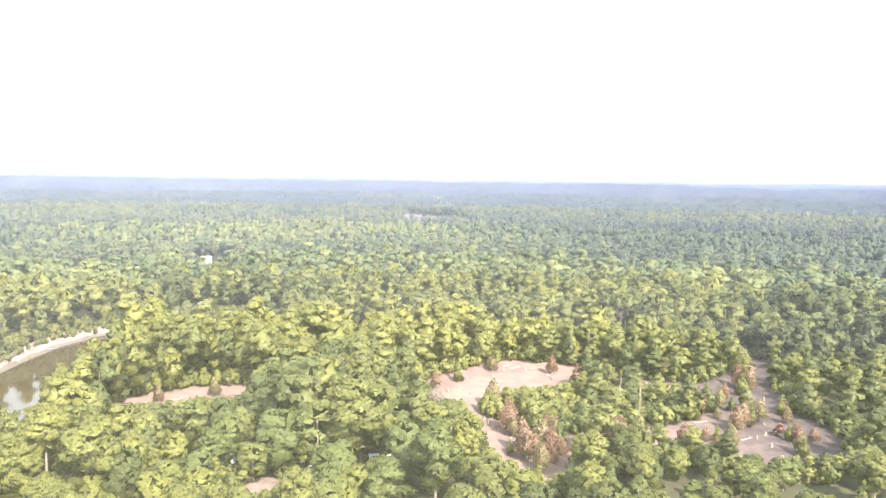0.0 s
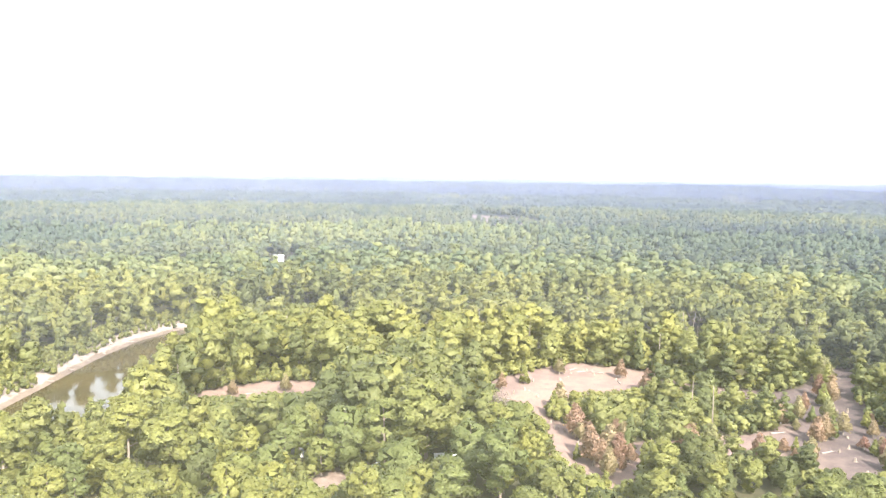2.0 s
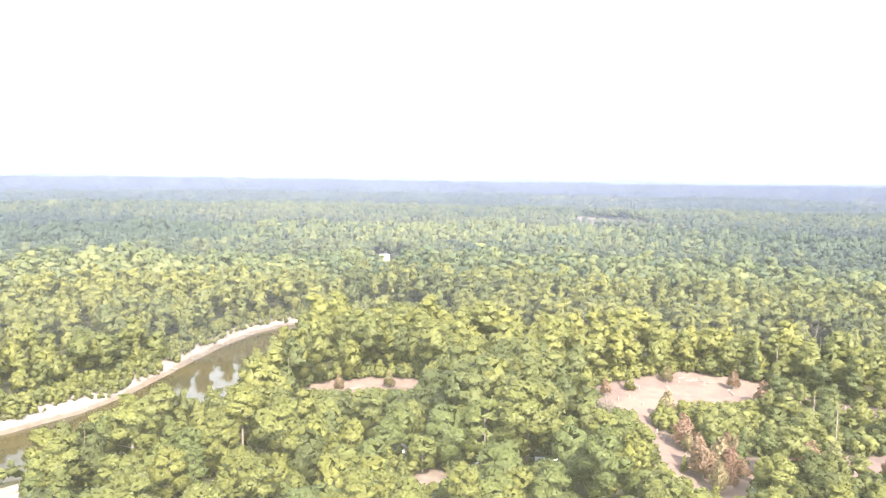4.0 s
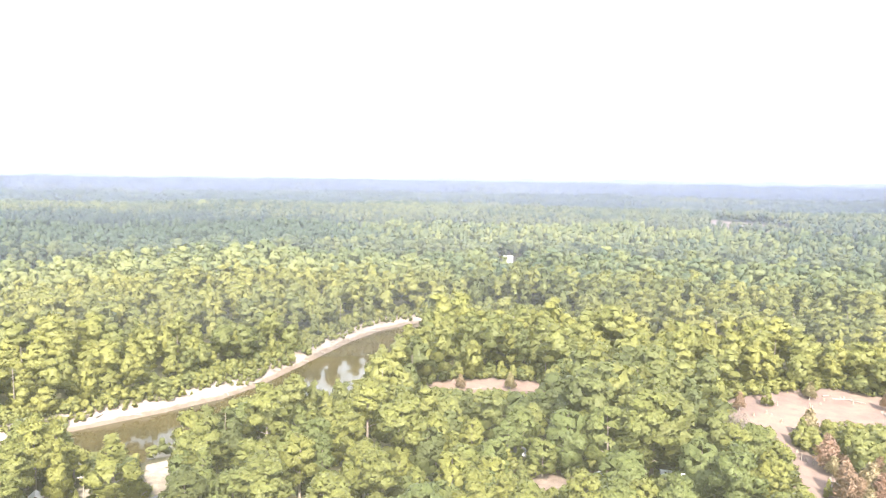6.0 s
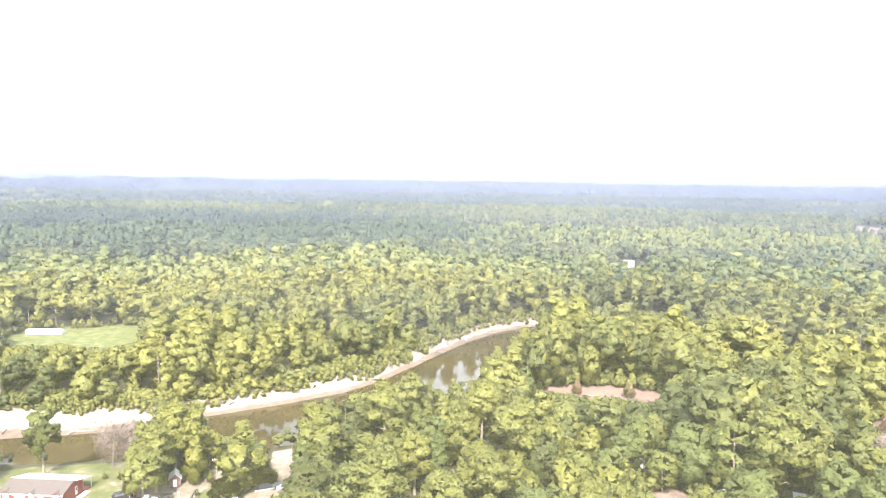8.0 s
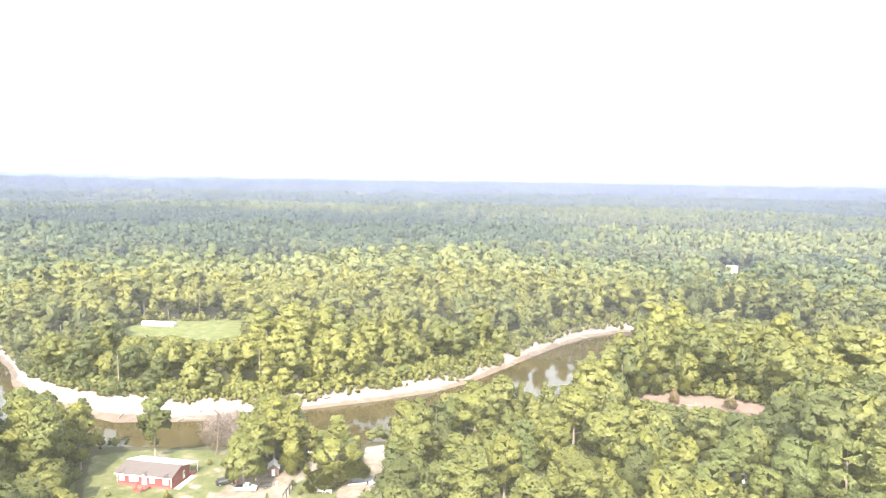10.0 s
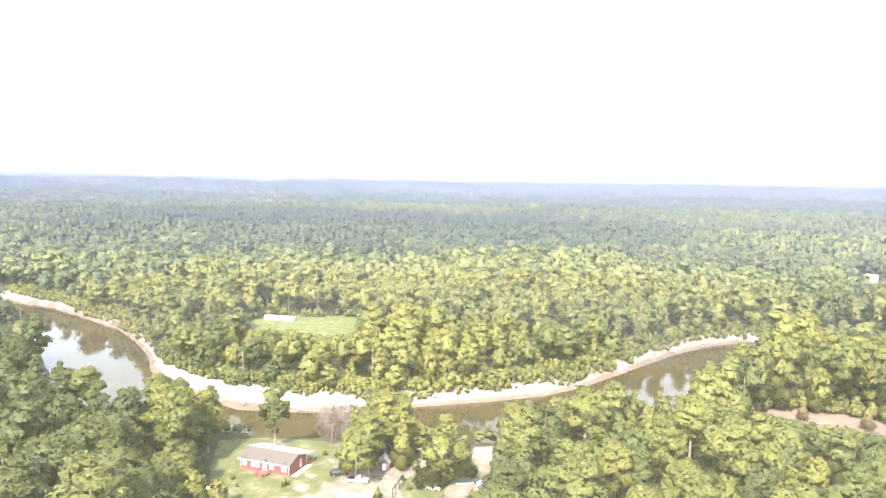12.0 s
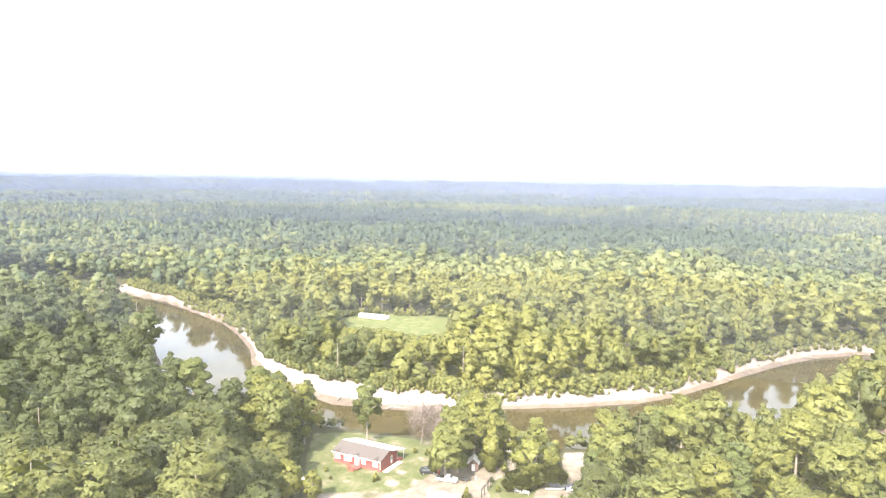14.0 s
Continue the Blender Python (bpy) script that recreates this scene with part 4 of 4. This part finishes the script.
def car(x, y, turn, paint, label, kind="suv", group=""):
    c = thing("pickup_truck" if kind == "pickup" else "car", x, y, turn, label, "car", group)
    L, W = (5.6, 1.95) if kind == "pickup" else (4.7, 1.85)
    low = [(-L / 2, 0.35), (L / 2, 0.35), (L / 2, 0.75), (L / 2 - 0.15, 0.98), (L / 2 - 1.25, 1.06), (-L / 2 + 0.05, 1.08), (-L / 2, 0.8)]
    bm = prism(low, -W / 2, W / 2, "y")
    bmesh.ops.bevel(bm, geom=bm.edges[:], offset=0.08, segments=2, affect='EDGES')
    part("body", bm, paint, c)
    a0, a1 = (-0.5, 1.35) if kind == "pickup" else (-L / 2 + 0.15, 1.25)
    cab = [(a0, 1.03), (a1, 1.03), (a1 - 0.75, 1.7), (a0 + (0.12 if kind == "pickup" else 0.35), 1.7)]
    bm = prism(cab, -W / 2 + 0.1, W / 2 - 0.1, "y")
    bmesh.ops.bevel(bm, geom=bm.edges[:], offset=0.06, segments=2, affect='EDGES')
    part("cab", bm, paint, c)
    inner = lambda s: [(a0 + 0.3, 1.12), (a1 - 0.2, 1.12), (a1 - 0.8, 1.6), (a0 + 0.5, 1.6)]
    for s in (-1, 1):
        y0 = s * (W / 2 - 0.1)
        part("side_window", prism(inner(s), min(y0, y0 + s * 0.012), max(y0, y0 + s * 0.012), "y"), M_GLASS, c)
    ws = prism([(a1 - 0.02, 1.12), (a1 - 0.62, 1.64), (a1 - 0.585, 1.66), (a1 + 0.02, 1.13)], -W / 2 + 0.25, W / 2 - 0.25, "y")
    part("windscreen", ws, M_GLASS, c)
    if kind == "pickup":
        part("bed", add_box(box(-L / 2 + 0.12, -0.6, -W / 2 + 0.15, W / 2 - 0.15, 1.07, 1.1, 0), -L / 2 + 0.05, -0.62, -W / 2 + 0.05, -W / 2 + 0.13, 1.06, 1.3), M_RUBBER, c, "dark load bed")
    for wx in (-L / 2 + 0.85, L / 2 - 0.85):
        for s in (-1, 1):
            tyre = part("tyre", rod((wx, s * (W / 2 - 0.2), 0.34), (wx, s * (W / 2 + 0.02), 0.34), 0.34, sides=16), M_RUBBER, c)
            part("rim", rod((wx, s * (W / 2 + 0.02), 0.34), (wx, s * (W / 2 + 0.04), 0.34), 0.2, sides=12), M_RIM, tyre)
    for s in (-1, 1):
        part("headlight", box(L / 2 - 0.1, L / 2 + 0.02, s * 0.65 - 0.2, s * 0.65 + 0.2, 0.68, 0.84), M_LIGHT, c)
    part("bumper", box(L / 2 - 0.05, L / 2 + 0.08, -W / 2 + 0.1, W / 2 - 0.1, 0.38, 0.58), M_STEEL, c)
    return c


def white_building():
    b = thing("outbuilding", -139.2, 88.6, 48.5, "low outbuilding with a broad white metal roof", "building")
    W, D, H = 6.9, 9.0, 2.6
    for x0, x1, y0, y1 in ((-W / 2, W / 2, -0.15, 0), (-W / 2, W / 2, -D, -D + 0.15), (-W / 2, -W / 2 + 0.15, -D + 0.15, -0.15), (W / 2 - 0.15, W / 2, -D + 0.15, -0.15)):
        part("wall", box(x0, x1, y0, y1, -0.3, H, 0), M_CONCRETE, b)
    for k in (-1, 1):
        p = [(k * (W / 2 + 0.35), H - 0.05), (0, H + 0.85), (0, H + 0.93), (k * (W / 2 + 0.35), H + 0.03)]
        part("roof", prism(p, -D - 0.3, 0.3, "y"), M_METAL_ROOF, b, "white metal roof slope")
    for y in np.arange(-D, 0.3, 0.9):
        for k in (-1, 1):
            part("seam", rod((k * (W / 2 + 0.34), y, H + 0.05), (0, y, H + 0.95), 0.025, sides=4), M_METAL_ROOF, b)


def small_trailer():
    t = thing("trailer", -147.9, 101.4, 60, "small dark utility trailer parked on the sand", "trailer")
    part("bed", box(-1.5, 1.2, -0.8, 0.8, 0.5, 0.62), M_STEEL, t)
    for y in (-0.8, 0.74):
        part("side", box(-1.5, 1.2, y, y + 0.06, 0.62, 0.95, 0), M_STEEL, t)
    part("drawbar", box(1.2, 2.3, -0.06, 0.06, 0.48, 0.58), M_STEEL, t)
    for s in (-1, 1):
        tyre = part("tyre", rod((-0.2, s * 0.85, 0.3), (-0.2, s * 1.02, 0.3), 0.3, sides=14), M_RUBBER, t)
        part("rim", rod((-0.2, s * 1.02, 0.3), (-0.2, s * 1.04, 0.3), 0.16, sides=10), M_RIM, tyre)
    part("stand", rod((2.2, 0, 0.0), (2.2, 0, 0.5), 0.03), M_STEEL, t)


def boat_ramp():
    r = thing("boat_ramp", -132.5, 121.3, 57, "damp dark concrete boat ramp with a white kerb", "ramp", z=0.0)
    z0, z1 = (float(ground_z(p)[0]) for p in ((-130, 117), (-136, 127)))
    part("slab", prism([(-3.2, z1 - 0.3), (3.2, z0 - 0.3), (3.2, z0 + 0.14), (-3.2, z1 + 0.14)], -1.6, 1.6, "y"), M_DARK_CONCRETE, r)
    part("kerb", prism([(-4.5, z1 - 0.3), (3.4, z0 - 0.3), (3.4, z0 + 0.32), (-4.5, z1 + 0.32)], -1.95, -1.62, "y"), M_TRIM, r, "white painted kerb")


garden_shed()
utility_pole()
entrance_frame()
for x, y, turn in ((-137.1, 107.8, 20), (-135.3, 108.7, 40), (-133.6, 110.0, 30)):
    white_bench(x, y, turn)
car(-157.0, 95.2, 70, M_BLACK_PAINT, "black car parked under the yard trees", "suv", "parked vehicles")
car(-150.2, 96.9, 40, M_WHITE_PAINT, "white pickup truck under a spreading tree", "pickup", "parked vehicles")
white_building()
small_trailer()
boat_ramp()


# ---- camp in the wood ----
def camper(x, y, turn, label, L=6.5):
    c = thing("camper_trailer", x, y, turn, label, "camper")
    body = box(-L / 2, L / 2, -1.2, 1.2, 0.6, 2.8, 0.12)
    part("body", body, M_CAMPER, c)
    for wx in (-L * 0.25, L * 0.2):
        win = part("window", box(wx - 0.5, wx + 0.5, -1.24, -1.19, 1.6, 2.2, 0), M_TRIM, c)
        part("pane", box(wx - 0.42, wx + 0.42, -1.255, -1.242, 1.67, 2.13, 0), M_GLASS, win)
    part("door", box(L * 0.36 - 0.35, L * 0.36 + 0.35, -1.23, -1.19, 0.75, 2.5), M_TRIM, c)
    for s in (-1, 1):
        part("tyre", rod((0, s * 1.0, 0.35), (0, s * 1.18, 0.35), 0.35, sides=14), M_RUBBER, c)
    part("drawbar", box(L / 2, L / 2 + 1.1, -0.08, 0.08, 0.5, 0.62), M_STEEL, c)
    part("jack", rod((L / 2 + 0.9, 0, -0.1), (L / 2 + 0.9, 0, 0.5), 0.05), M_STEEL, c)


def canopy(x, y, turn, w=4.0):
    c = thing("canopy", x, y, turn, "white tarpaulin canopy on poles", "canopy", "camp canopies")
    for s in (-1, 1):
        part("sheet", prism([(s * w / 2, 2.3), (0, 3.1), (0, 3.14), (s * w / 2, 2.34)], -1.5, 1.5), M_TARP, c)
        for e in (-1.4, 1.4):
            part("leg", rod((e, s * (w / 2 - 0.08), -0.2), (e, s * (w / 2 - 0.08), 2.3), 0.04), M_RIM, c)


camper(-60.4, 188.5, 25, "grey camper trailer half hidden by trees")
canopy(-18.6, 191.0, 12)
canopy(-14.6, 193.0, 20, 3.4)
car(-34.9, 185.0, 62, M_GREY_PAINT, "silver car parked at the wooded camp", "suv", "camp vehicles")
car(-37.6, 181.6, 30, M_BLACK_PAINT, "dark car parked at the wooded camp", "suv", "camp vehicles")


# ---- across the river and far off ----
def mobile_home(x, y, turn, L, W, label, name="mobile_home", tall=0.58):
    m = thing(name, x, y, turn, label, "house")
    part("wall", box(-L / 2, L / 2, -W / 2, W / 2, 0.5, 3.2, 0.03), M_TRIM, m)
    m.scale = (1, 1, tall)
    part("skirting", box(-L / 2 + 0.05, L / 2 - 0.05, -W / 2 + 0.05, W / 2 - 0.05, -0.4, 0.5, 0), M_CONCRETE, m)
    for s in (-1, 1):
        part("roof", prism([(s * (W / 2 + 0.25), 3.15), (0, 4.0), (0, 4.1), (s * (W / 2 + 0.25), 3.25)], -L / 2 - 0.25, L / 2 + 0.25), M_METAL_ROOF, m, "white metal roof slope")
    for k in range(5):
        wx = -L / 2 + L * (k + 0.5) / 5
        win = part("window", box(wx - 0.55, wx + 0.55, -W / 2 - 0.04, -W / 2 - 0.001, 1.5, 2.6, 0), M_TRIM, m)
        part("pane", box(wx - 0.45, wx + 0.45, -W / 2 - 0.055, -W / 2 - 0.042, 1.6, 2.5, 0), M_GLASS, win)


mobile_home(-355.5, 178.0, 35, 17.5, 4.6, "long white mobile home at the edge of a meadow")
mobile_home(-214.6, 634.0, 12, 9.0, 7.0, "tall white house standing among distant trees", "house", 1.65)


# ---- small things in the yard ----
def propane_tank(x, y, turn):
    t = thing("propane_tank", x, y, turn, "white propane tank among lawn bushes", "tank")
    bm = rod((-1.1, 0, 0.85), (1.1, 0, 0.85), 0.5, sides=16)
    bmesh.ops.bevel(bm, geom=[e for e in bm.edges if abs(e.verts[0].co.x - e.verts[1].co.x) < 0.01], offset=0.18, segments=3, affect='EDGES')
    part("tank", bm, M_TRIM, t)
    part("valve_cover", rod((0, 0, 1.3), (0, 0, 1.5), 0.15, sides=10), M_STEEL, t)
    for fx in (-0.7, 0.7):
        part("foot", box(fx - 0.1, fx + 0.1, -0.4, 0.4, -0.1, 0.42), M_CONCRETE, t)


def parked_boat(x, y, turn):
    b = thing("boat", x, y, turn, "small pale boat lying by the ramp", "boat")
    out = [(-2.2, 0.55), (2.6, 0.75), (2.2, 0.15), (-2.2, 0.05)]
    bm = prism(out, -0.75, 0.75, "y")
    for v in bm.verts:
        if v.co.x > 2:
            v.co.y *= 0.2
    part("hull", bm, M_GREY_PAINT, b)
    part("bench", box(-0.8, -0.4, -0.7, 0.7, 0.6, 0.68), M_TRIM, b)
    part("motor", box(-2.5, -2.2, -0.15, 0.15, 0.3, 1.0), M_STEEL, b)


def drum(x, y, colour):
    d = thing("barrel", x, y, 0, "metal barrel standing in the yard", "barrel", "yard barrels")
    part("drum", rod((0, 0, -0.05), (0, 0, 0.9), 0.3, sides=14), colour, d)
    for z in (0.3, 0.6):
        part("rib", rod((0, 0, z), (0, 0, z + 0.05), 0.32, sides=14), colour, d)


propane_tank(-169.2, 64.6, 40)
parked_boat(-129.6, 122.6, 75)
drum(-156.5, 96.5, M_STEEL)
drum(-155.2, 97.4, M_RED_WOOD)
drum(-147.0, 104.0, M_CONCRETE)


# ---- single trees that stand out ----
for sort, x, y, h, wide, label in (
        ("pine", -186, 91, 19.5, 0.95, "lone pine behind the red house"), ("pine", -158, 111, 21.0, 1.0, ""), ("pine", -164, 113, 18.5, 1.0, ""),
        ("pine", -156, 115, 18.5, 1.05, ""), ("oak", -161, 117, 12.0, 0.9, ""), ("oak", -135.2, 113.6, 7.5, 1.35, ""), ("cone", -136, 115, 19.0, 1.6, "full leafy tree on the lawn by the pole"),
        ("oak", -138.5, 120.5, 9.0, 1.0, "rounded leafy tree beside the boat ramp"), ("oak", -126.5, 127.5, 12.5, 1.15, "rounded leafy tree beside the boat ramp"), ("oak", -121.5, 122.5, 10.5, 1.15, "rounded leafy tree beside the boat ramp"), ("oak", -131, 134.5, 12.5, 1.1, "rounded leafy tree on the river bank"), ("oak", -150.5, 96.5, 15.0, 1.25, "spreading tree over the parked cars"), ("pine", -153, 102, 18.5, 0.95, ""),
        ("oak", -156.5, 100.5, 11.0, 1.1, ""), ("oak", -162, 107, 12.5, 0.9, ""), ("pine", -160.5, 104, 16.5, 0.9, ""), ("cone", -150.5, 111.5, 14.5, 0.9, ""), ("pine", -184, 62, 24.0, 0.95, ""), ("pine", -194, 62, 23.5, 1.0, ""), ("pine", -190, 66, 22.0, 1.0, ""), ("pine", -237, 52, 20.0, 1.1, "tall pine leaning over the river"),
        ("pine", -214, 67, 20.5, 1.1, ""), ("pine", -194, 74, 19.3, 1.0, ""), ("pine", -204, 68, 21.0, 1.0, ""), ("oak", -199, 70, 14.0, 1.1, ""), ("oak", -207, 73, 13.0, 1.1, ""),
        ("oak", -160, 57, 11.5, 1.1, ""), ("oak", -157, 62, 9.0, 1.0, "pale shrubby tree on the lawn's edge"), ("yellow", -80, 118, 14.0, 1.2, "broadleaf tree with bright yellow leaves")):
    plant(sort, x, y, h, wide=wide, group="trees of the river yard", label=label)


M_TWIG = bark_material("dry_twigs", (0.095, 0.07, 0.062), (0.17, 0.13, 0.115))


def bare_tree(x, y, h, seed, label, spread=0.4, name="dead_tree", forks=9):
    """A leafless tree: a bent tapered trunk, limbs and twigs."""
    rng = np.random.RandomState(seed)
    e = thing(name, x, y, rng.uniform(0, 360), label, "tree", "bare trees")
    lean = rng.uniform(-0.1, 0.1, 2) * h
    at = lambda u: np.array((lean[0] * u + 0.12 * math.sin(5 * u + seed), lean[1] * u, h * u - 0.4 * (u == 0)))
    r0 = h * 0.014
    v, f = tube([at(u) for u in (0, 0.1, 0.3, 0.55, 0.8, 1.0)], [r0 * 1.5, r0 * 1.1, r0, r0 * 0.75, r0 * 0.45, r0 * 0.15], 7)
    trunk = numpy_mesh("trunk", v, f, [M_TWIG if "grey" in label else M_SNAG], True)
    new("trunk", trunk).parent = e
    if forks > 20:
        v, nv, _ = crown_mesh(seed, "oak", h, 2, 1.3, 3.0, 0.055)
        new("twigs", numpy_mesh("twigs", v, quads_of(v), [M_TWIG], True, normals=nv)).parent = e
    for _ in range(forks):
        u = rng.uniform(0.35, 0.95)
        s, a, ln = at(u), rng.uniform(0, 6.283), h * spread * (1.15 - u) * rng.uniform(0.7, 1.2)
        d = np.array((math.cos(a), math.sin(a), rng.uniform(0.3, 0.9)))
        p1, p2 = s + d * ln * 0.5, s + d * ln + (0, 0, 0.18 * ln)
        v, f = tube([s, p1, p2], [r0 * 0.3, r0 * 0.2, r0 * 0.06], 4)
        for _ in range(16):
            q = p1 + (p2 - p1) * rng.uniform(0, 0.9)
            w = q + rng.normal(size=3) * ln * 0.3 + (0, 0, ln * 0.15)
            tv, tf = tube([q, w], [r0 * 0.17, r0 * 0.07], 3)
            f = list(f) + [tuple(i + len(v) for i in t) for t in tf]
            v = list(v) + tv
        new("limb", numpy_mesh("limb", v, f, [M_TWIG], True)).parent = e


for x, y, h, label in ((-176, 104, 13.5, "bare grey tree by the river lawn"), (-173, 108, 13.5, "bare grey tree by the river lawn"), (-169, 107, 10.0, "thin bare grey tree by the river lawn"),
                       (-239, 57, 9.0, "bleached snag on the river bank"), (-180, 46, 11.0, "pale dead tree with twisted limbs"), (-222, 33, 15, "pale dead tree in the wood"),
                       (-141, 178, 12.5, "pale leafless bush-like tree by the river"), (-142.5, 180, 11, "pale leafless bush-like tree by the river"),
                       (-14, 330, 19, "tall dead pine stem above the wood"), (-8, 334, 20, "tall dead pine stem above the wood"), (-328, 280, 18, "tall bare pine stems above the wood"),
                       (-322, 276, 17, "tall bare pine stems above the wood"), (88, 345, 20, "tall dead pine stem above the wood"), (-2, 215, 15, "bare grey tree in the camp wood")):
    bare_tree(x, y, h, int(abs(x) * 7 + y), label, 0.5 if h < 14 else 0.32, forks=24 if "bush" in label or "grey" in label else 8)

# ---- dry flats: small cypresses, stumps, logs and posts ----
rng = np.random.RandomState(21)
spots = [(91, 213, 5.0), (108, 206, 6.0), (100, 226, 8.0), (96, 224, 7.5), (104, 228, 7.0), (108, 233, 6.5), (99, 244, 7.5), (92, 240, 6), (84, 214, 4.0), (110, 216, 4.5), (111, 246, 7), (120, 268, 9), (114, 262, 8), (124, 283, 9.5),
         (126, 290, 10), (118, 272, 8), (106, 256, 6), (30, 203, 9), (33, 200, 8), (26, 196, 8), (24, 203, 9), (28, 190, 7.5), (36, 206, 7), (22, 222, 9), (16, 240, 8), (19, 246, 8.5), (27, 230, 9), (35, 226, 8), (45, 220, 9),
         (-2, 266, 6), (6, 276, 7), (22, 292, 6), (46, 290, 7), (54, 272, 8), (-100, 246, 5), (-84, 252, 6), (74, 208, 7), (62, 210, 8), (54, 206, 9), (128, 236, 8)]
spots += [(rng.uniform(84, 124), rng.uniform(200, 252), rng.uniform(2.5, 5.5)) for _ in range(16)] + [(rng.uniform(18, 40), rng.uniform(188, 222), rng.uniform(3.5, 7)) for _ in range(9)]
for x, y, h in spots:
    plant("russet" if rng.rand() < 0.75 else "cone", x + rng.uniform(-1, 1), y + rng.uniform(-1, 1), h * 1.15, wide=rng.uniform(0.9, 1.25), group="cypresses on the flats")


def stump(x, y):
    s = thing("stump", x, y, rng.uniform(0, 360), "grey weathered stump on dry mud", "stump", "stumps on the flats")
    h = rng.uniform(0.5, 1.6)
    bm = rod((0, 0, -0.2), (0.1, 0, h), 0.42, 0.2, 8)
    for v in bm.verts:
        v.co += Vector(rng.uniform(-0.08, 0.08, 3))
    part("stem", bm, M_BARK, s)
    for k in range(3):
        a = 2.1 * k + rng.uniform(-0.4, 0.4)
        part("root", rod((0, 0, 0.25), (0.9 * math.cos(a), 0.9 * math.sin(a), -0.08), 0.14, 0.04, 6), M_BARK, s)


def fallen_log(x, y, turn, length, label, group):
    s = thing("fallen_log", x, y, turn, label, "log", group)
    part("stem", rod((-length / 2, 0, 0.2), (length / 2, rng.uniform(-0.4, 0.4), 0.3), 0.28, 0.12, 8), M_SNAG, s)
    for k in range(3):
        u = rng.uniform(0, 0.45) * length
        part("branch", rod((u, 0, 0.25), (u + rng.uniform(0.3, 1.4), rng.uniform(-1.5, 1.5), rng.uniform(0.4, 1.3)), 0.08, 0.02, 5), M_SNAG, s)


n = 0
while n < 46:
    p = np.array([[rng.uniform(-6, 140), rng.uniform(180, 312)]])
    if depth_in(FLATS, p)[0] > 2 and depth_in(ISLAND, p)[0] < -1:
        stump(*p[0])
        n += 1
for x, y, turn, length in ((31, 206, 10, 6), (35, 203, 60, 4), (24, 210, 150, 5), (97, 216, 30, 5), (33, 297, 15, 7), (38, 296, 160, 5), (28, 299, 40, 4), (45, 283, 100, 4), (88, 231, 12, 5), (-95, 247, 30, 4)):
    fallen_log(x, y, turn, length, "bleached log lying on the dry flats", "logs on the flats")
for k in range(17):
    u = k / 16
    p = thing("fence_post", 14 + 24 * u + rng.uniform(-0.3, 0.3), 226 - 13 * u + rng.uniform(-0.4, 0.4), 0, "grey wooden post of an old row", "post", "posts on the flats")
    part("post", rod((0, 0, -0.3), (rng.uniform(-0.1, 0.1), 0, rng.uniform(1.2, 2.2)), 0.14, 0.11, 7), M_BARK, p)
# driftwood on the far bank
far = outline(FAR_WATER)
for k in range(26):
    i = rng.randint(9, 19)
    a, b = far[i], far[i + 1]
    q = a + (b - a) * rng.rand()
    out = np.array([b[1] - a[1], a[0] - b[0]])
    out = out / np.hypot(*out)
    out = out if depth_in(RIVER, (q + out * 2)[None])[0] < 0 else -out
    q = q + out * rng.uniform(1.5, 6)
    fallen_log(q[0], q[1], rng.uniform(0, 180), rng.uniform(3, 8), "bleached driftwood log on the sand bank", "driftwood")

# saplings and bushes on the lawns
for x, y, h in ((-160.2, 81.0, 3.0), (-172.5, 72.0, 1.8), (-167.0, 71.0, 1.4), (-178.0, 92.0, 2.2), (-171.0, 99.0, 2.0), (-140.0, 116.0, 2.2), (-143.5, 106.5, 1.8), (-139.0, 95.5, 3.4), (-138.0, 104.5, 2.0), (-147.0, 113.5, 3.2), (-150.5, 115.0, 4.0)):
    plant("oak" if h < 3 else "cone", x, y, h, wide=1.3, group="yard bushes", label="small leafy bush on the lawn")
